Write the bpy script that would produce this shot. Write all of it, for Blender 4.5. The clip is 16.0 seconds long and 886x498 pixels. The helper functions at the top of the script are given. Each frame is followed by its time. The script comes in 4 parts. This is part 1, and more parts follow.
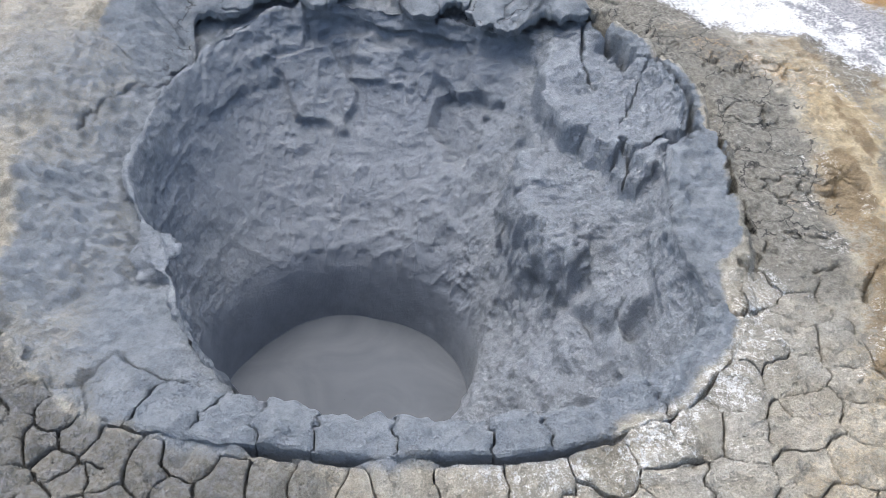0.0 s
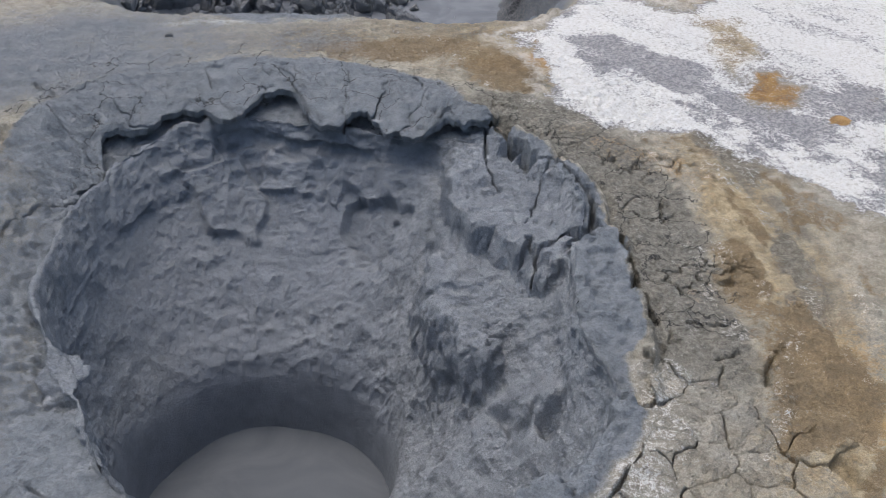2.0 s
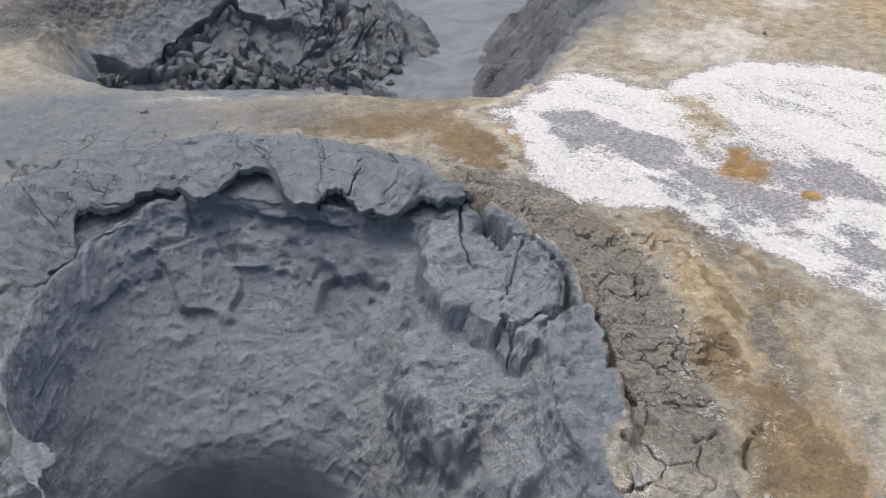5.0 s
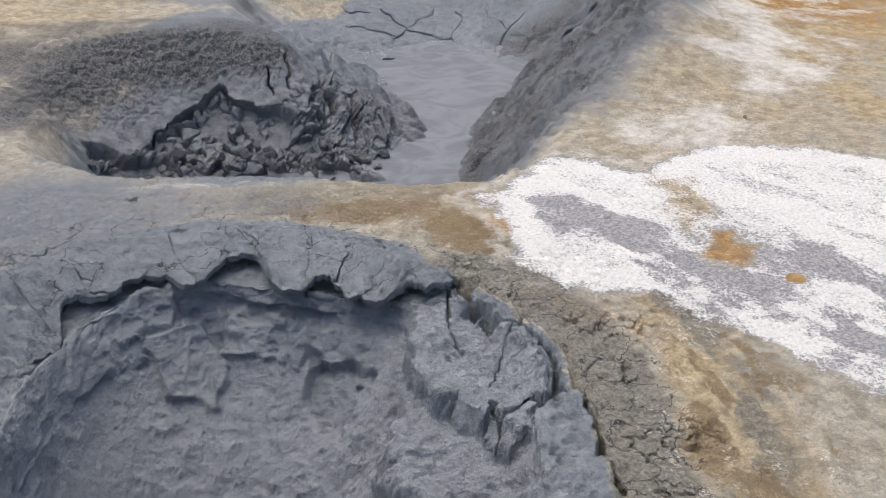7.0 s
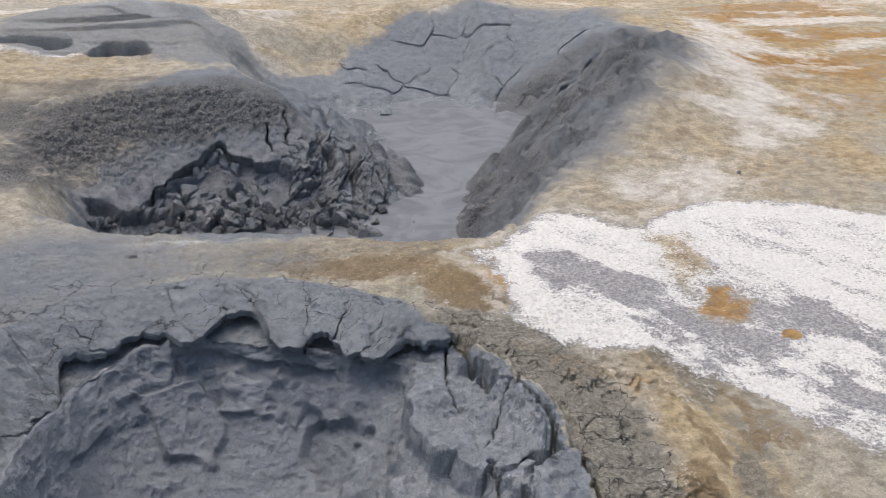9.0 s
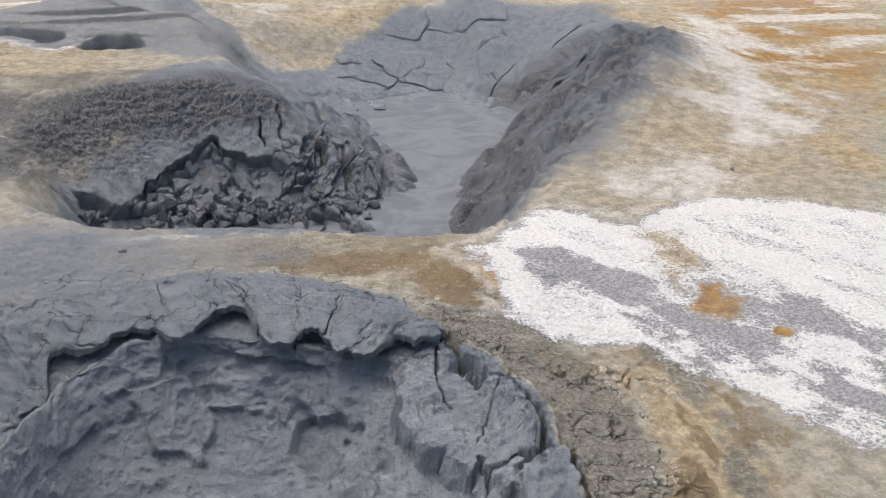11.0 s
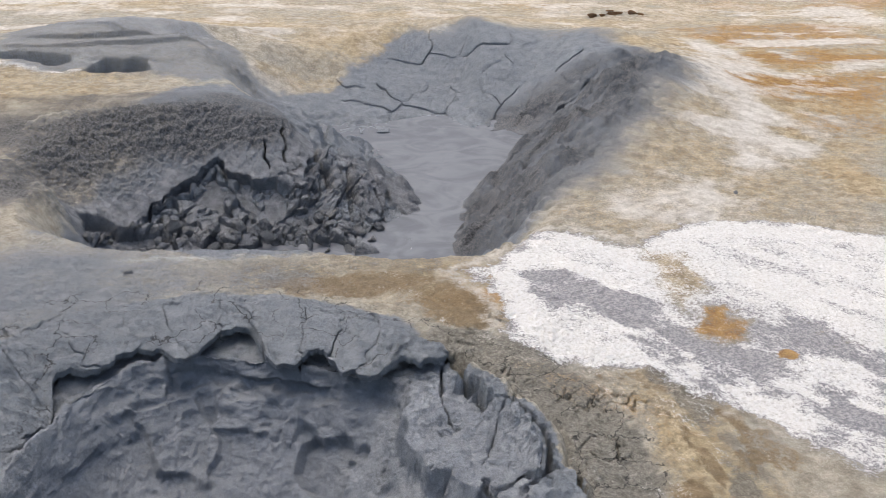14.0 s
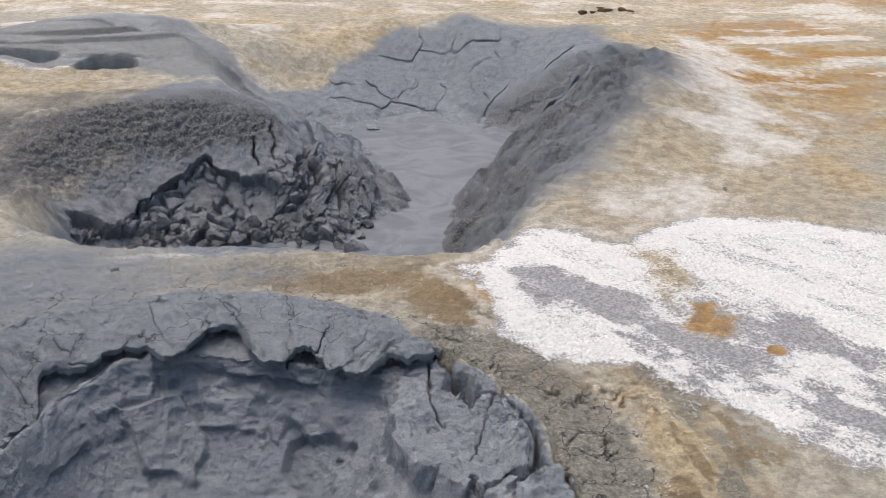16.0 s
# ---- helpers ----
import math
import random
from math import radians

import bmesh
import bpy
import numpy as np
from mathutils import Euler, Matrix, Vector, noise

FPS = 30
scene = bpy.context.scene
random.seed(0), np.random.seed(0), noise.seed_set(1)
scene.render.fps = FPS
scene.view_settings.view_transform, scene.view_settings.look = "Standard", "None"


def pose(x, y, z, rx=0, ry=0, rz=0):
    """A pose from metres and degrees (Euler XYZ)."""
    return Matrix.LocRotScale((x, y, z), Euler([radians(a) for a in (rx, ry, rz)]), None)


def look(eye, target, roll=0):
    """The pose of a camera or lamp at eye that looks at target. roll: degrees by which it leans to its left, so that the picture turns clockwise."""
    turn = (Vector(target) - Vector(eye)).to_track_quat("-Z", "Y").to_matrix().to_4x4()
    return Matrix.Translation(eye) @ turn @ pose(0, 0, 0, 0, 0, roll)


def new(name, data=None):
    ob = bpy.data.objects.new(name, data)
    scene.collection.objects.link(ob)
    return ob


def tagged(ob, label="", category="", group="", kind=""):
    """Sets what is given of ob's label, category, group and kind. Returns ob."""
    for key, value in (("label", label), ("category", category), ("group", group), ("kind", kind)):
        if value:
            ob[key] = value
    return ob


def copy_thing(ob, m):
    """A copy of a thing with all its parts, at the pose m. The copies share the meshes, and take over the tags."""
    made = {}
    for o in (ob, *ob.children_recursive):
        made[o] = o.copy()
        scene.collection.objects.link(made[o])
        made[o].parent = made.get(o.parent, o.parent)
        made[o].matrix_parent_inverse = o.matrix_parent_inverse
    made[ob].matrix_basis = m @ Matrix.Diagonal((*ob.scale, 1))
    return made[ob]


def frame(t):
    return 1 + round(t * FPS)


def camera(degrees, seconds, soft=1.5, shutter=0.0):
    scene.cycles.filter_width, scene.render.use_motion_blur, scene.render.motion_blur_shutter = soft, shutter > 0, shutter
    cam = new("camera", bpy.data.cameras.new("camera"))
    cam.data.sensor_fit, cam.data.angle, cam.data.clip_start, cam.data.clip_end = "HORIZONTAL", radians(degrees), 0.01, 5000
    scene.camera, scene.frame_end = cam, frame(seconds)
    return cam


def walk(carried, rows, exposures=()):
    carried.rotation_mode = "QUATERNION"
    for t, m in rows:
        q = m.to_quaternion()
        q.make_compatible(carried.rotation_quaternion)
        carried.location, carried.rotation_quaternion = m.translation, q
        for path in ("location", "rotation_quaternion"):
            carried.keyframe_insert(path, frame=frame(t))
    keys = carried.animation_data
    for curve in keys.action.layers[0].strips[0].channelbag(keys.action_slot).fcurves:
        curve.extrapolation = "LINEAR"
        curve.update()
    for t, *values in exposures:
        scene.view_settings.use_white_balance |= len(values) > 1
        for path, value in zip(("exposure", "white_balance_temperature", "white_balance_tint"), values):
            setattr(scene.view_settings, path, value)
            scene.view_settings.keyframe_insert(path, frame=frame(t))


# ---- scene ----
cam = camera(48.0, 16.0, soft=0.7)
PATH = [
    (0, (-0.047, -0.008, 1.608), (-0.048, 1.526, 0.324), -0.0),
    (0.5, (-0.053, -0.014, 1.611), (-0.039, 1.531, 0.341), 0.2),
    (1, (-0.042, -0.017, 1.619), (0.006, 1.556, 0.384), 0.3),
    (1.5, (-0.018, -0.018, 1.635), (0.112, 1.592, 0.456), 0.4),
    (2, (-0.009, -0.024, 1.647), (0.144, 1.62, 0.519), 0.4),
    (2.5, (-0.006, -0.032, 1.664), (0.159, 1.636, 0.574), 0.4),
    (3, (0.001, -0.031, 1.664), (0.203, 1.659, 0.613), 1.2),
    (5.5, (0.004, 0.019, 1.683), (0.209, 1.741, 0.687), 0.7),
    (6, (0.006, 0.023, 1.692), (0.223, 1.769, 0.742), 0.6),
    (6.5, (0.013, 0.017, 1.699), (0.237, 1.783, 0.788), 0.6),
    (7, (0.009, 0.014, 1.706), (0.241, 1.795, 0.825), 0.7),
    (7.5, (0.004, 0.004, 1.717), (0.238, 1.802, 0.872), 0.6),
    (8, (-0.003, 0.0, 1.731), (0.241, 1.814, 0.925), 0.7),
    (10.5, (0.02, 0.007, 1.737), (0.26, 1.832, 0.955), 0.6),
    (11, (0.022, 0.012, 1.733), (0.273, 1.829, 0.937), 1.0),
    (11.5, (0.022, 0.006, 1.733), (0.273, 1.826, 0.943), 1.1),
    (12, (0.013, 0.006, 1.733), (0.269, 1.825, 0.943), 1.3),
    (12.5, (0.014, 0.002, 1.728), (0.26, 1.828, 0.951), 0.9),
    (13, (0.013, 0.007, 1.729), (0.261, 1.843, 0.978), 1.1),
    (13.5, (0.008, 0.003, 1.73), (0.262, 1.841, 0.985), 1.1),
    (14, (0.006, 0.004, 1.731), (0.256, 1.84, 0.978), 1.1),
    (14.5, (0.004, 0.0, 1.727), (0.248, 1.832, 0.962), 0.9),
    (15, (0.003, 0.003, 1.727), (0.248, 1.836, 0.966), 1.0),
    (15.5, (0.014, 0.01, 1.725), (0.263, 1.842, 0.964), 1.1),
    (16, (0.022, 0.011, 1.723), (0.288, 1.843, 0.966), 1.2),
]
walk(cam, [(t, look(eye, target, roll)) for t, eye, target, roll in PATH], exposures=[(0, 1.22, 6300, 8), (1, 1.04, 6350, 8), (2, 0.54, 6500, 9), (2.5, 0.40, 6550, 9), (3, 0.48, 6650, 10), (5.5, 0.75, 6800, 10), (7, 0.77, 6850, 10), (8, 0.63, 6900, 10), (10.5, 0.73, 6900, 10), (16, 0.73, 6900, 10)])

# ---- light ----
world = bpy.data.worlds.new("sky")
scene.world = world
world.use_nodes = True
wn = world.node_tree
sky = wn.nodes.new("ShaderNodeTexSky")
sky.sky_type, sky.sun_disc = "NISHITA", False
SUN_EL, SUN_AZ = 70.0, -35.0          # degrees; azimuth clockwise from +y
sky.sun_elevation, sky.sun_rotation = radians(SUN_EL), radians(SUN_AZ)
sky.air_density, sky.dust_density, sky.ozone_density = 1.0, 4.0, 1.0
wn.links.new(sky.outputs[0], wn.nodes["Background"].inputs[0])
wn.nodes["Background"].inputs[1].default_value = 0.15
sun = new("sun", bpy.data.lights.new("sun", "SUN"))
sun.data.energy, sun.data.angle, sun.data.color = 1.5, radians(80), (1.0, 0.96, 0.9)
sun_dir = Vector((math.sin(radians(SUN_AZ)) * math.cos(radians(SUN_EL)), math.cos(radians(SUN_AZ)) * math.cos(radians(SUN_EL)), math.sin(radians(SUN_EL))))
sun.matrix_world = look(sun_dir * 30, (0, 0, 0))


# ---- noise ----
RNG = np.random.default_rng(7)
T3 = RNG.random((64, 64, 64)).astype(np.float32) * 2 - 1
T2 = RNG.random((256, 256)).astype(np.float32) * 2 - 1
TJ = RNG.random((256, 256, 2)).astype(np.float32)


def fade(t):
    return t * t * t * (t * (t * 6 - 15) + 10)


def n3(x, y, z, scale, seed=0):
    """Smooth value noise in space, -1 to 1; scale: metres per cell."""
    p = [np.asarray(a, np.float64) / scale + 17.3 * (k + 1) + 5.17 * seed for k, a in enumerate((x, y, z))]
    i = [np.floor(a).astype(np.int64) for a in p]
    f = [fade(a - b).astype(np.float32) for a, b in zip(p, i)]
    i0, i1 = [a & 63 for a in i], [(a + 1) & 63 for a in i]
    def row(a, b):
        return T3[i0[0] if not a else i1[0], i0[1] if not b else i1[1], i0[2]] * (1 - f[2]) + T3[i0[0] if not a else i1[0], i0[1] if not b else i1[1], i1[2]] * f[2]
    return (row(0, 0) * (1 - f[1]) + row(0, 1) * f[1]) * (1 - f[0]) + (row(1, 0) * (1 - f[1]) + row(1, 1) * f[1]) * f[0]


def n2(x, y, scale, seed=0):
    px, py = np.asarray(x, np.float64) / scale + 31.7 + 7.31 * seed, np.asarray(y, np.float64) / scale + 12.9 + 3.77 * seed
    ix, iy = np.floor(px).astype(np.int64), np.floor(py).astype(np.int64)
    fx, fy = fade(px - ix).astype(np.float32), fade(py - iy).astype(np.float32)
    a, b, c, d = ix & 255, (ix + 1) & 255, iy & 255, (iy + 1) & 255
    return (T2[a, c] * (1 - fy) + T2[a, d] * fy) * (1 - fx) + (T2[b, c] * (1 - fy) + T2[b, d] * fy) * fx


def f2(x, y, scale, octaves=4, seed=0, gain=0.5):
    out, amp, total = 0, 1.0, 0.0
    for k in range(octaves):
        out, total, amp, scale = out + amp * n2(x, y, scale, seed + k), total + amp, amp * gain, scale * 0.49
    return out / total


def cells2(x, y, scale, seed=0):
    """Distance to the nearest and second nearest scattered point, in cells."""
    px, py = np.asarray(x, np.float64) / scale + 9.1 * seed, np.asarray(y, np.float64) / scale + 4.7 * seed
    ix, iy = np.floor(px).astype(np.int64), np.floor(py).astype(np.int64)
    a, b = np.full(px.shape, 9.0), np.full(px.shape, 9.0)
    for dx in (-1, 0, 1):
        for dy in (-1, 0, 1):
            j = TJ[(ix + dx) & 255, (iy + dy) & 255]
            d = np.hypot(ix + dx + j[..., 0] - px, iy + dy + j[..., 1] - py)
            b = np.minimum(b, np.maximum(a, d))
            a = np.minimum(a, d)
    return a, b


def facets(x, y, scale, seed=0):
    """Broken blocks: a level of its own, and a tilt, for the cell round each scattered point; and the distance to the joint."""
    px, py = np.asarray(x, np.float64) / scale + 9.1 * seed, np.asarray(y, np.float64) / scale + 4.7 * seed
    ix, iy = np.floor(px).astype(np.int64), np.floor(py).astype(np.int64)
    a, b, h = np.full(px.shape, 9.0), np.full(px.shape, 9.0), np.zeros(px.shape)
    for dx in (-1, 0, 1):
        for dy in (-1, 0, 1):
            cx, cy = (ix + dx) & 255, (iy + dy) & 255
            j = TJ[cx, cy]
            ux, uy = px - ix - dx - j[..., 0], py - iy - dy - j[..., 1]
            d = np.hypot(ux, uy)
            near = d < a
            b = np.minimum(b, np.maximum(a, d))
            h = np.where(near, T2[cx, cy] + 1.3 * T2[cy, cx] * ux + 1.3 * T2[(cx + 7) & 255, cy] * uy, h)
            a = np.minimum(a, d)
    return h, b - a


def step(a, b, v):
    t = np.clip((v - a) / (b - a), 0, 1)
    return t * t * (3 - 2 * t)


def bump(x, y, cx, cy, sx, sy, turn=0.0):
    c, s = math.cos(radians(turn)), math.sin(radians(turn))
    u, v = (x - cx) * c + (y - cy) * s, -(x - cx) * s + (y - cy) * c
    return np.exp(-0.5 * ((u / sx) ** 2 + (v / sy) ** 2))


def capsule(x, y, ax, ay, ar, bx, by, br):
    """Signed distance to a rounded bar whose radius goes from ar to br."""
    dx, dy = bx - ax, by - ay
    h = np.clip(((x - ax) * dx + (y - ay) * dy) / (dx * dx + dy * dy), 0, 1)
    return np.hypot(x - ax - h * dx, y - ay - h * dy) - (ar + (br - ar) * h)


def polygon(x, y, pts, margin=0.8):
    """Signed distance to a polygon, negative inside; 9 far outside it."""
    x, y = np.asarray(x, np.float64), np.asarray(y, np.float64)
    xs, ys = [p[0] for p in pts], [p[1] for p in pts]
    box = (x > min(xs) - margin) & (x < max(xs) + margin) & (y > min(ys) - margin) & (y < max(ys) + margin)
    out = np.full(x.shape, 9.0)
    if not box.any():
        return out
    a, b = x[box], y[box]
    best, inside = np.full(a.shape, 1e9), np.zeros(a.shape, bool)
    for (ax, ay), (bx, by) in zip(pts, pts[1:] + pts[:1]):
        dx, dy = bx - ax, by - ay
        h = np.clip(((a - ax) * dx + (b - ay) * dy) / (dx * dx + dy * dy), 0, 1)
        best = np.minimum(best, np.hypot(a - ax - h * dx, b - ay - h * dy))
        if dy:
            inside ^= ((ay > b) != (by > b)) & (a < dx * (b - ay) / dy + ax)
    out[box] = np.where(inside, -best, best)
    return out


def smin(a, b, k):
    h = np.clip(0.5 + 0.5 * (b - a) / k, 0, 1)
    return b + (a - b) * h - k * h * (1 - h)


# ---- plan of the near mud pot ----
CX, CY = -0.18, 2.35
LIP = [0.79, 0.88, 0.90, 0.95, 0.97, 0.95, 1.02, 1.05, 1.07, 0.98, 0.89, 0.81, 0.79, 0.74, 0.725, 0.765, 0.875, 0.99, 1.02, 1.05, 1.07, 1.03, 0.83, 0.77]
OUT = [0.93, 0.91, 0.93, 0.98, 1.07, 1.17, 1.25, 1.33, 1.39, 1.36, 1.23, 1.13, 1.07, 1.05, 1.11, 1.15, 1.16, 1.15, 1.13, 1.16, 1.16, 1.10, 1.02, 0.94]
# ragged edge of the overhanging far lip: degrees and radius
EAVE = [(50, 0.965), (56, 0.94), (60, 0.93), (61, 0.82), (65.6, 0.83), (71, 0.81), (77.5, 0.91), (80.8, 0.917), (84.3, 0.86), (88.3, 0.86), (90.8, 0.91), (93.9, 1.13), (99.7, 1.13), (107.5, 0.96), (109.7, 0.975), (111.8, 1.10),
        (119.5, 1.14), (121.6, 1.105), (125.2, 1.135), (126.7, 1.20), (129.8, 1.20), (132.8, 1.10), (139.2, 0.94), (144.5, 0.985), (150, 0.93)]


def ring(values, th):
    """Smooth closed curve through radii that stand 15 degrees apart; th in radians."""
    v = np.array(values)
    p = np.degrees(th) / 15.0
    i = np.floor(p).astype(int)
    f = p - i
    a, b, c, d = (v[(i + k) % 24] for k in (-1, 0, 1, 2))
    return b + 0.5 * f * (c - a + f * (2 * a - 5 * b + 4 * c - d + f * (3 * (b - c) + d - a)))


def around(th, centre, width):
    """1 at an angle in degrees, 0 past width degrees from it."""
    d = np.abs((np.degrees(th) - centre + 180) % 360 - 180)
    return 1 - step(0.6 * width, width, d)


def ragged(th):
    return 0.016 * n2(np.cos(th) * 2, np.sin(th) * 2, 0.22, 3) + 0.012 * n2(np.cos(th) * 2, np.sin(th) * 2, 0.07, 5) + 0.006 * n2(np.cos(th) * 2, np.sin(th) * 2, 0.03, 6)


def r_lip(th):
    deg = np.degrees(th) % 360
    eave = np.interp(deg, [a for a, _ in EAVE], [b for _, b in EAVE])
    far = (deg > 50) & (deg < 150)
    return np.where(far, eave, ring(LIP, th)) + ragged(th)


def even_wall(th):
    return ring(LIP, th) - 0.06 * around(th, 72, 32) + 0.02 * around(th, 118, 22)


def r_wall(th):
    """Where the wall of the pot begins: behind the eave on the far side."""
    return even_wall(th) + 0.4 * ragged(th)


def r_in(th):
    """Inner edge of the loose blocks."""
    return np.maximum(r_lip(th) - 0.012, r_out(th) - 0.16 - 0.3 * around(th, 10, 120) - 0.3 * around(th, 70, 90))


def r_out(th):
    return np.maximum(ring(OUT, th), ring(LIP, th) + 0.1) + 0.02 * n2(np.cos(th), np.sin(th), 0.12, 9)


def slabs(th):
    """Where the rim is broken into loose blocks."""
    deg = np.degrees(th) % 360
    return np.maximum(step(231, 234, deg) * (1 - step(316, 319, deg)), around(th, 92, 56))


def crest(th):
    """Where the rim stands up above the ground outside."""
    return np.maximum(np.maximum(around(th, 304, 76), around(th, 92, 56)), around(th, 12, 75))


# open cracks in the rim and the ground round it: half width, depth and bends in plan
CRACKS = [
    (0.012, 0.10, [(0.47, 3.14), (0.53, 2.99), (0.60, 2.84), (0.66, 2.74), (0.71, 2.58), (0.69, 2.45), (0.66, 2.38)]),
    (0.013, 0.12, [(0.66, 2.38), (0.62, 2.44), (0.48, 2.46), (0.38, 2.39)]),
    (0.014, 0.11, [(0.75, 2.40), (0.74, 2.28), (0.76, 2.18), (0.73, 2.07), (0.73, 1.98)]),
    (0.011, 0.11, [(0.70, 1.85), (0.72, 1.80), (0.70, 1.70), (0.65, 1.63), (0.59, 1.67)]),
    (0.006, 0.05, [(0.65, 1.63), (0.68, 1.54), (0.70, 1.42), (0.66, 1.30)]),
    (0.005, 0.05, [(0.77, 1.80), (0.76, 1.75), (0.80, 1.68), (0.84, 1.67), (0.96, 1.70), (0.98, 1.78), (1.04, 1.86)]),
    (0.005, 0.05, [(0.84, 1.67), (0.79, 1.62), (0.80, 1.53), (0.86, 1.42), (0.84, 1.30)]),
    (0.004, 0.04, [(0.83, 1.97), (0.87, 1.96), (0.94, 1.95)]),
    (0.004, 0.04, [(0.92, 1.87), (0.87, 1.83), (0.88, 1.80)]),
    (0.006, 0.07, [(0.44, 3.15), (0.42, 2.91), (0.47, 2.77)]),
    (0.003, 0.04, [(0.65, 2.88), (0.53, 2.67), (0.49, 2.60)]),
    (0.012, 0.12, [(0.50, 2.50), (0.49, 2.34)]),
    (0.005, 0.05, [(-0.15, 3.57), (-0.07, 3.49), (-0.06, 3.27)]),
    (0.006, 0.06, [(0.21, 3.52), (0.21, 3.37), (0.30, 3.34), (0.36, 3.29), (0.47, 3.14)]),
    (0.006, 0.06, [(0.21, 3.37), (0.19, 3.21)]),
    (0.007, 0.06, [(-1.17, 2.55), (-1.12, 2.66), (-1.07, 2.76), (-1.03, 2.84), (-0.99, 2.91), (-0.90, 3.00)]),
    (0.004, 0.03, [(-1.28, 3.62), (-1.15, 3.50), (-1.05, 3.53), (-0.98, 3.62)]),
    (0.003, 0.03, [(-0.80, 3.62), (-0.72, 3.50), (-0.74, 3.42)]),
    (0.003, 0.03, [(-0.58, 3.66), (-0.55, 3.52), (-0.57, 3.44)]),
]


def crack_cut(x, y):
    """Depth of the open cracks."""
    wx = x + 0.020 * n2(x, y, 0.07, 110) + 0.008 * n2(x, y, 0.022, 111)
    wy = y + 0.020 * n2(x, y, 0.07, 112) + 0.008 * n2(x, y, 0.022, 113)
    wide = 1 + 0.6 * n2(x, y, 0.06, 114)
    cut = np.zeros(np.shape(x))
    for half, deep, line in CRACKS:
        xs, ys = [p[0] for p in line], [p[1] for p in line]
        box = (wx > min(xs) - 0.05) & (wx < max(xs) + 0.05) & (wy > min(ys) - 0.05) & (wy < max(ys) + 0.05)
        if not box.any():
            continue
        a, b = wx[box], wy[box]
        d = np.full(a.shape, 9.0)
        for (ax, ay), (bx, by) in zip(line, line[1:]):
            d = np.minimum(d, capsule(a, b, ax, ay, 0.0, bx, by, 0.0))
        cut[box] = np.maximum(cut[box], deep * (1 - step(0.45, 1.3, d / (half * wide[box]))))
    return cut


def crazed(x, y, size, wide, seed):
    """1 on the joints of dried mud that is split into cells of that size."""
    wx = x + 0.35 * size * n2(x, y, 0.7 * size, seed) + 0.12 * size * n2(x, y, 0.2 * size, seed + 1)
    wy = y + 0.35 * size * n2(x, y, 0.7 * size, seed + 2) + 0.12 * size * n2(x, y, 0.2 * size, seed + 3)
    a, b = cells2(wx, wy, size, seed)
    return 1 - step(0.3 * wide, wide, (b - a) * size)


# ---- relief ----
FLOOR = -0.5


def basin(x, y):
    """Signed distance to the floor of the far crater."""
    wx, wy = x + 0.05 * n2(x, y, 0.5, 21), y + 0.05 * n2(x, y, 0.5, 22)
    d = capsule(wx, wy, -0.70, 5.05, 0.38, 0.35, 4.98, 0.44)
    d = smin(d, capsule(wx, wy, 0.4, 5.12, 0.38, 0.80, 6.05, 0.07), 0.12)
    d = smin(d, capsule(wx, wy, 0.82, 6.1, 0.07, 1.05, 7.8, 0.62), 0.08)
    return smin(d, capsule(wx, wy, 0.3, 8.0, 0.22, 1.35, 7.95, 0.42), 0.2)


def tops(x, y):
    z = 0.015 * n2(x, y, 1.1, 1) + 0.03 * bump(x, y, -0.7, 3.95, 0.9, 0.25)
    z = z + 0.13 * step(5.9, 6.9, y) * (1 - step(-0.75, 0.15, x)) * (1 - step(8.2, 9.6, y)) + 0.05 * bump(x, y, -0.8, 6.5, 0.4, 0.3)
    z = z + 0.33 * bump(x, y, 2.4, 7.3, 0.5, 0.85, -25) + 0.10 * bump(x, y, 1.8, 6.1, 0.4, 0.6, -25)
    z = z + 0.16 * bump(x, y, 1.45, 9.95, 0.7, 0.35) + 0.14 * bump(x, y, 2.75, 9.2, 0.4, 0.3)
    z = z + 0.24 * bump(x, y, -1.6, 9.2, 0.8, 0.6) + 0.10 * bump(x, y, -0.7, 8.5, 0.5, 0.4) + 0.05 * bump(x, y, -1.6, 8.1, 0.6, 0.2)
    fold = np.hypot((x + 1.5) / 1.5, (y - 9.6)) + 0.12 * n2(x, y, 0.4, 25)
    z = z + 0.05 * ((fold * 2.6) % 1.0 - 0.5) * bump(x, y, -1.5, 8.4, 0.6, 0.4)
    hole = np.hypot((x + 1.42) / 0.25, (y - 7.58) / 0.19) + 0.25 * n2(x, y, 0.12, 26)
    z = z - 0.62 * (1 - step(0.8, 1.05, hole)) + 0.03 * np.exp(-((hole - 1.2) / 0.25) ** 2)
    slot = capsule(x, y, -2.6, 8.15, 0.06, -1.9, 7.8, 0.08) + 0.04 * n2(x, y, 0.12, 27)
    z = z - 0.30 * (1 - step(-0.02, 0.03, slot)) + 0.02 * np.exp(-((slot - 0.09) / 0.05) ** 2)
    return z + 0.10 * bump(x, y, 0.2, 6.0, 0.25, 0.25)


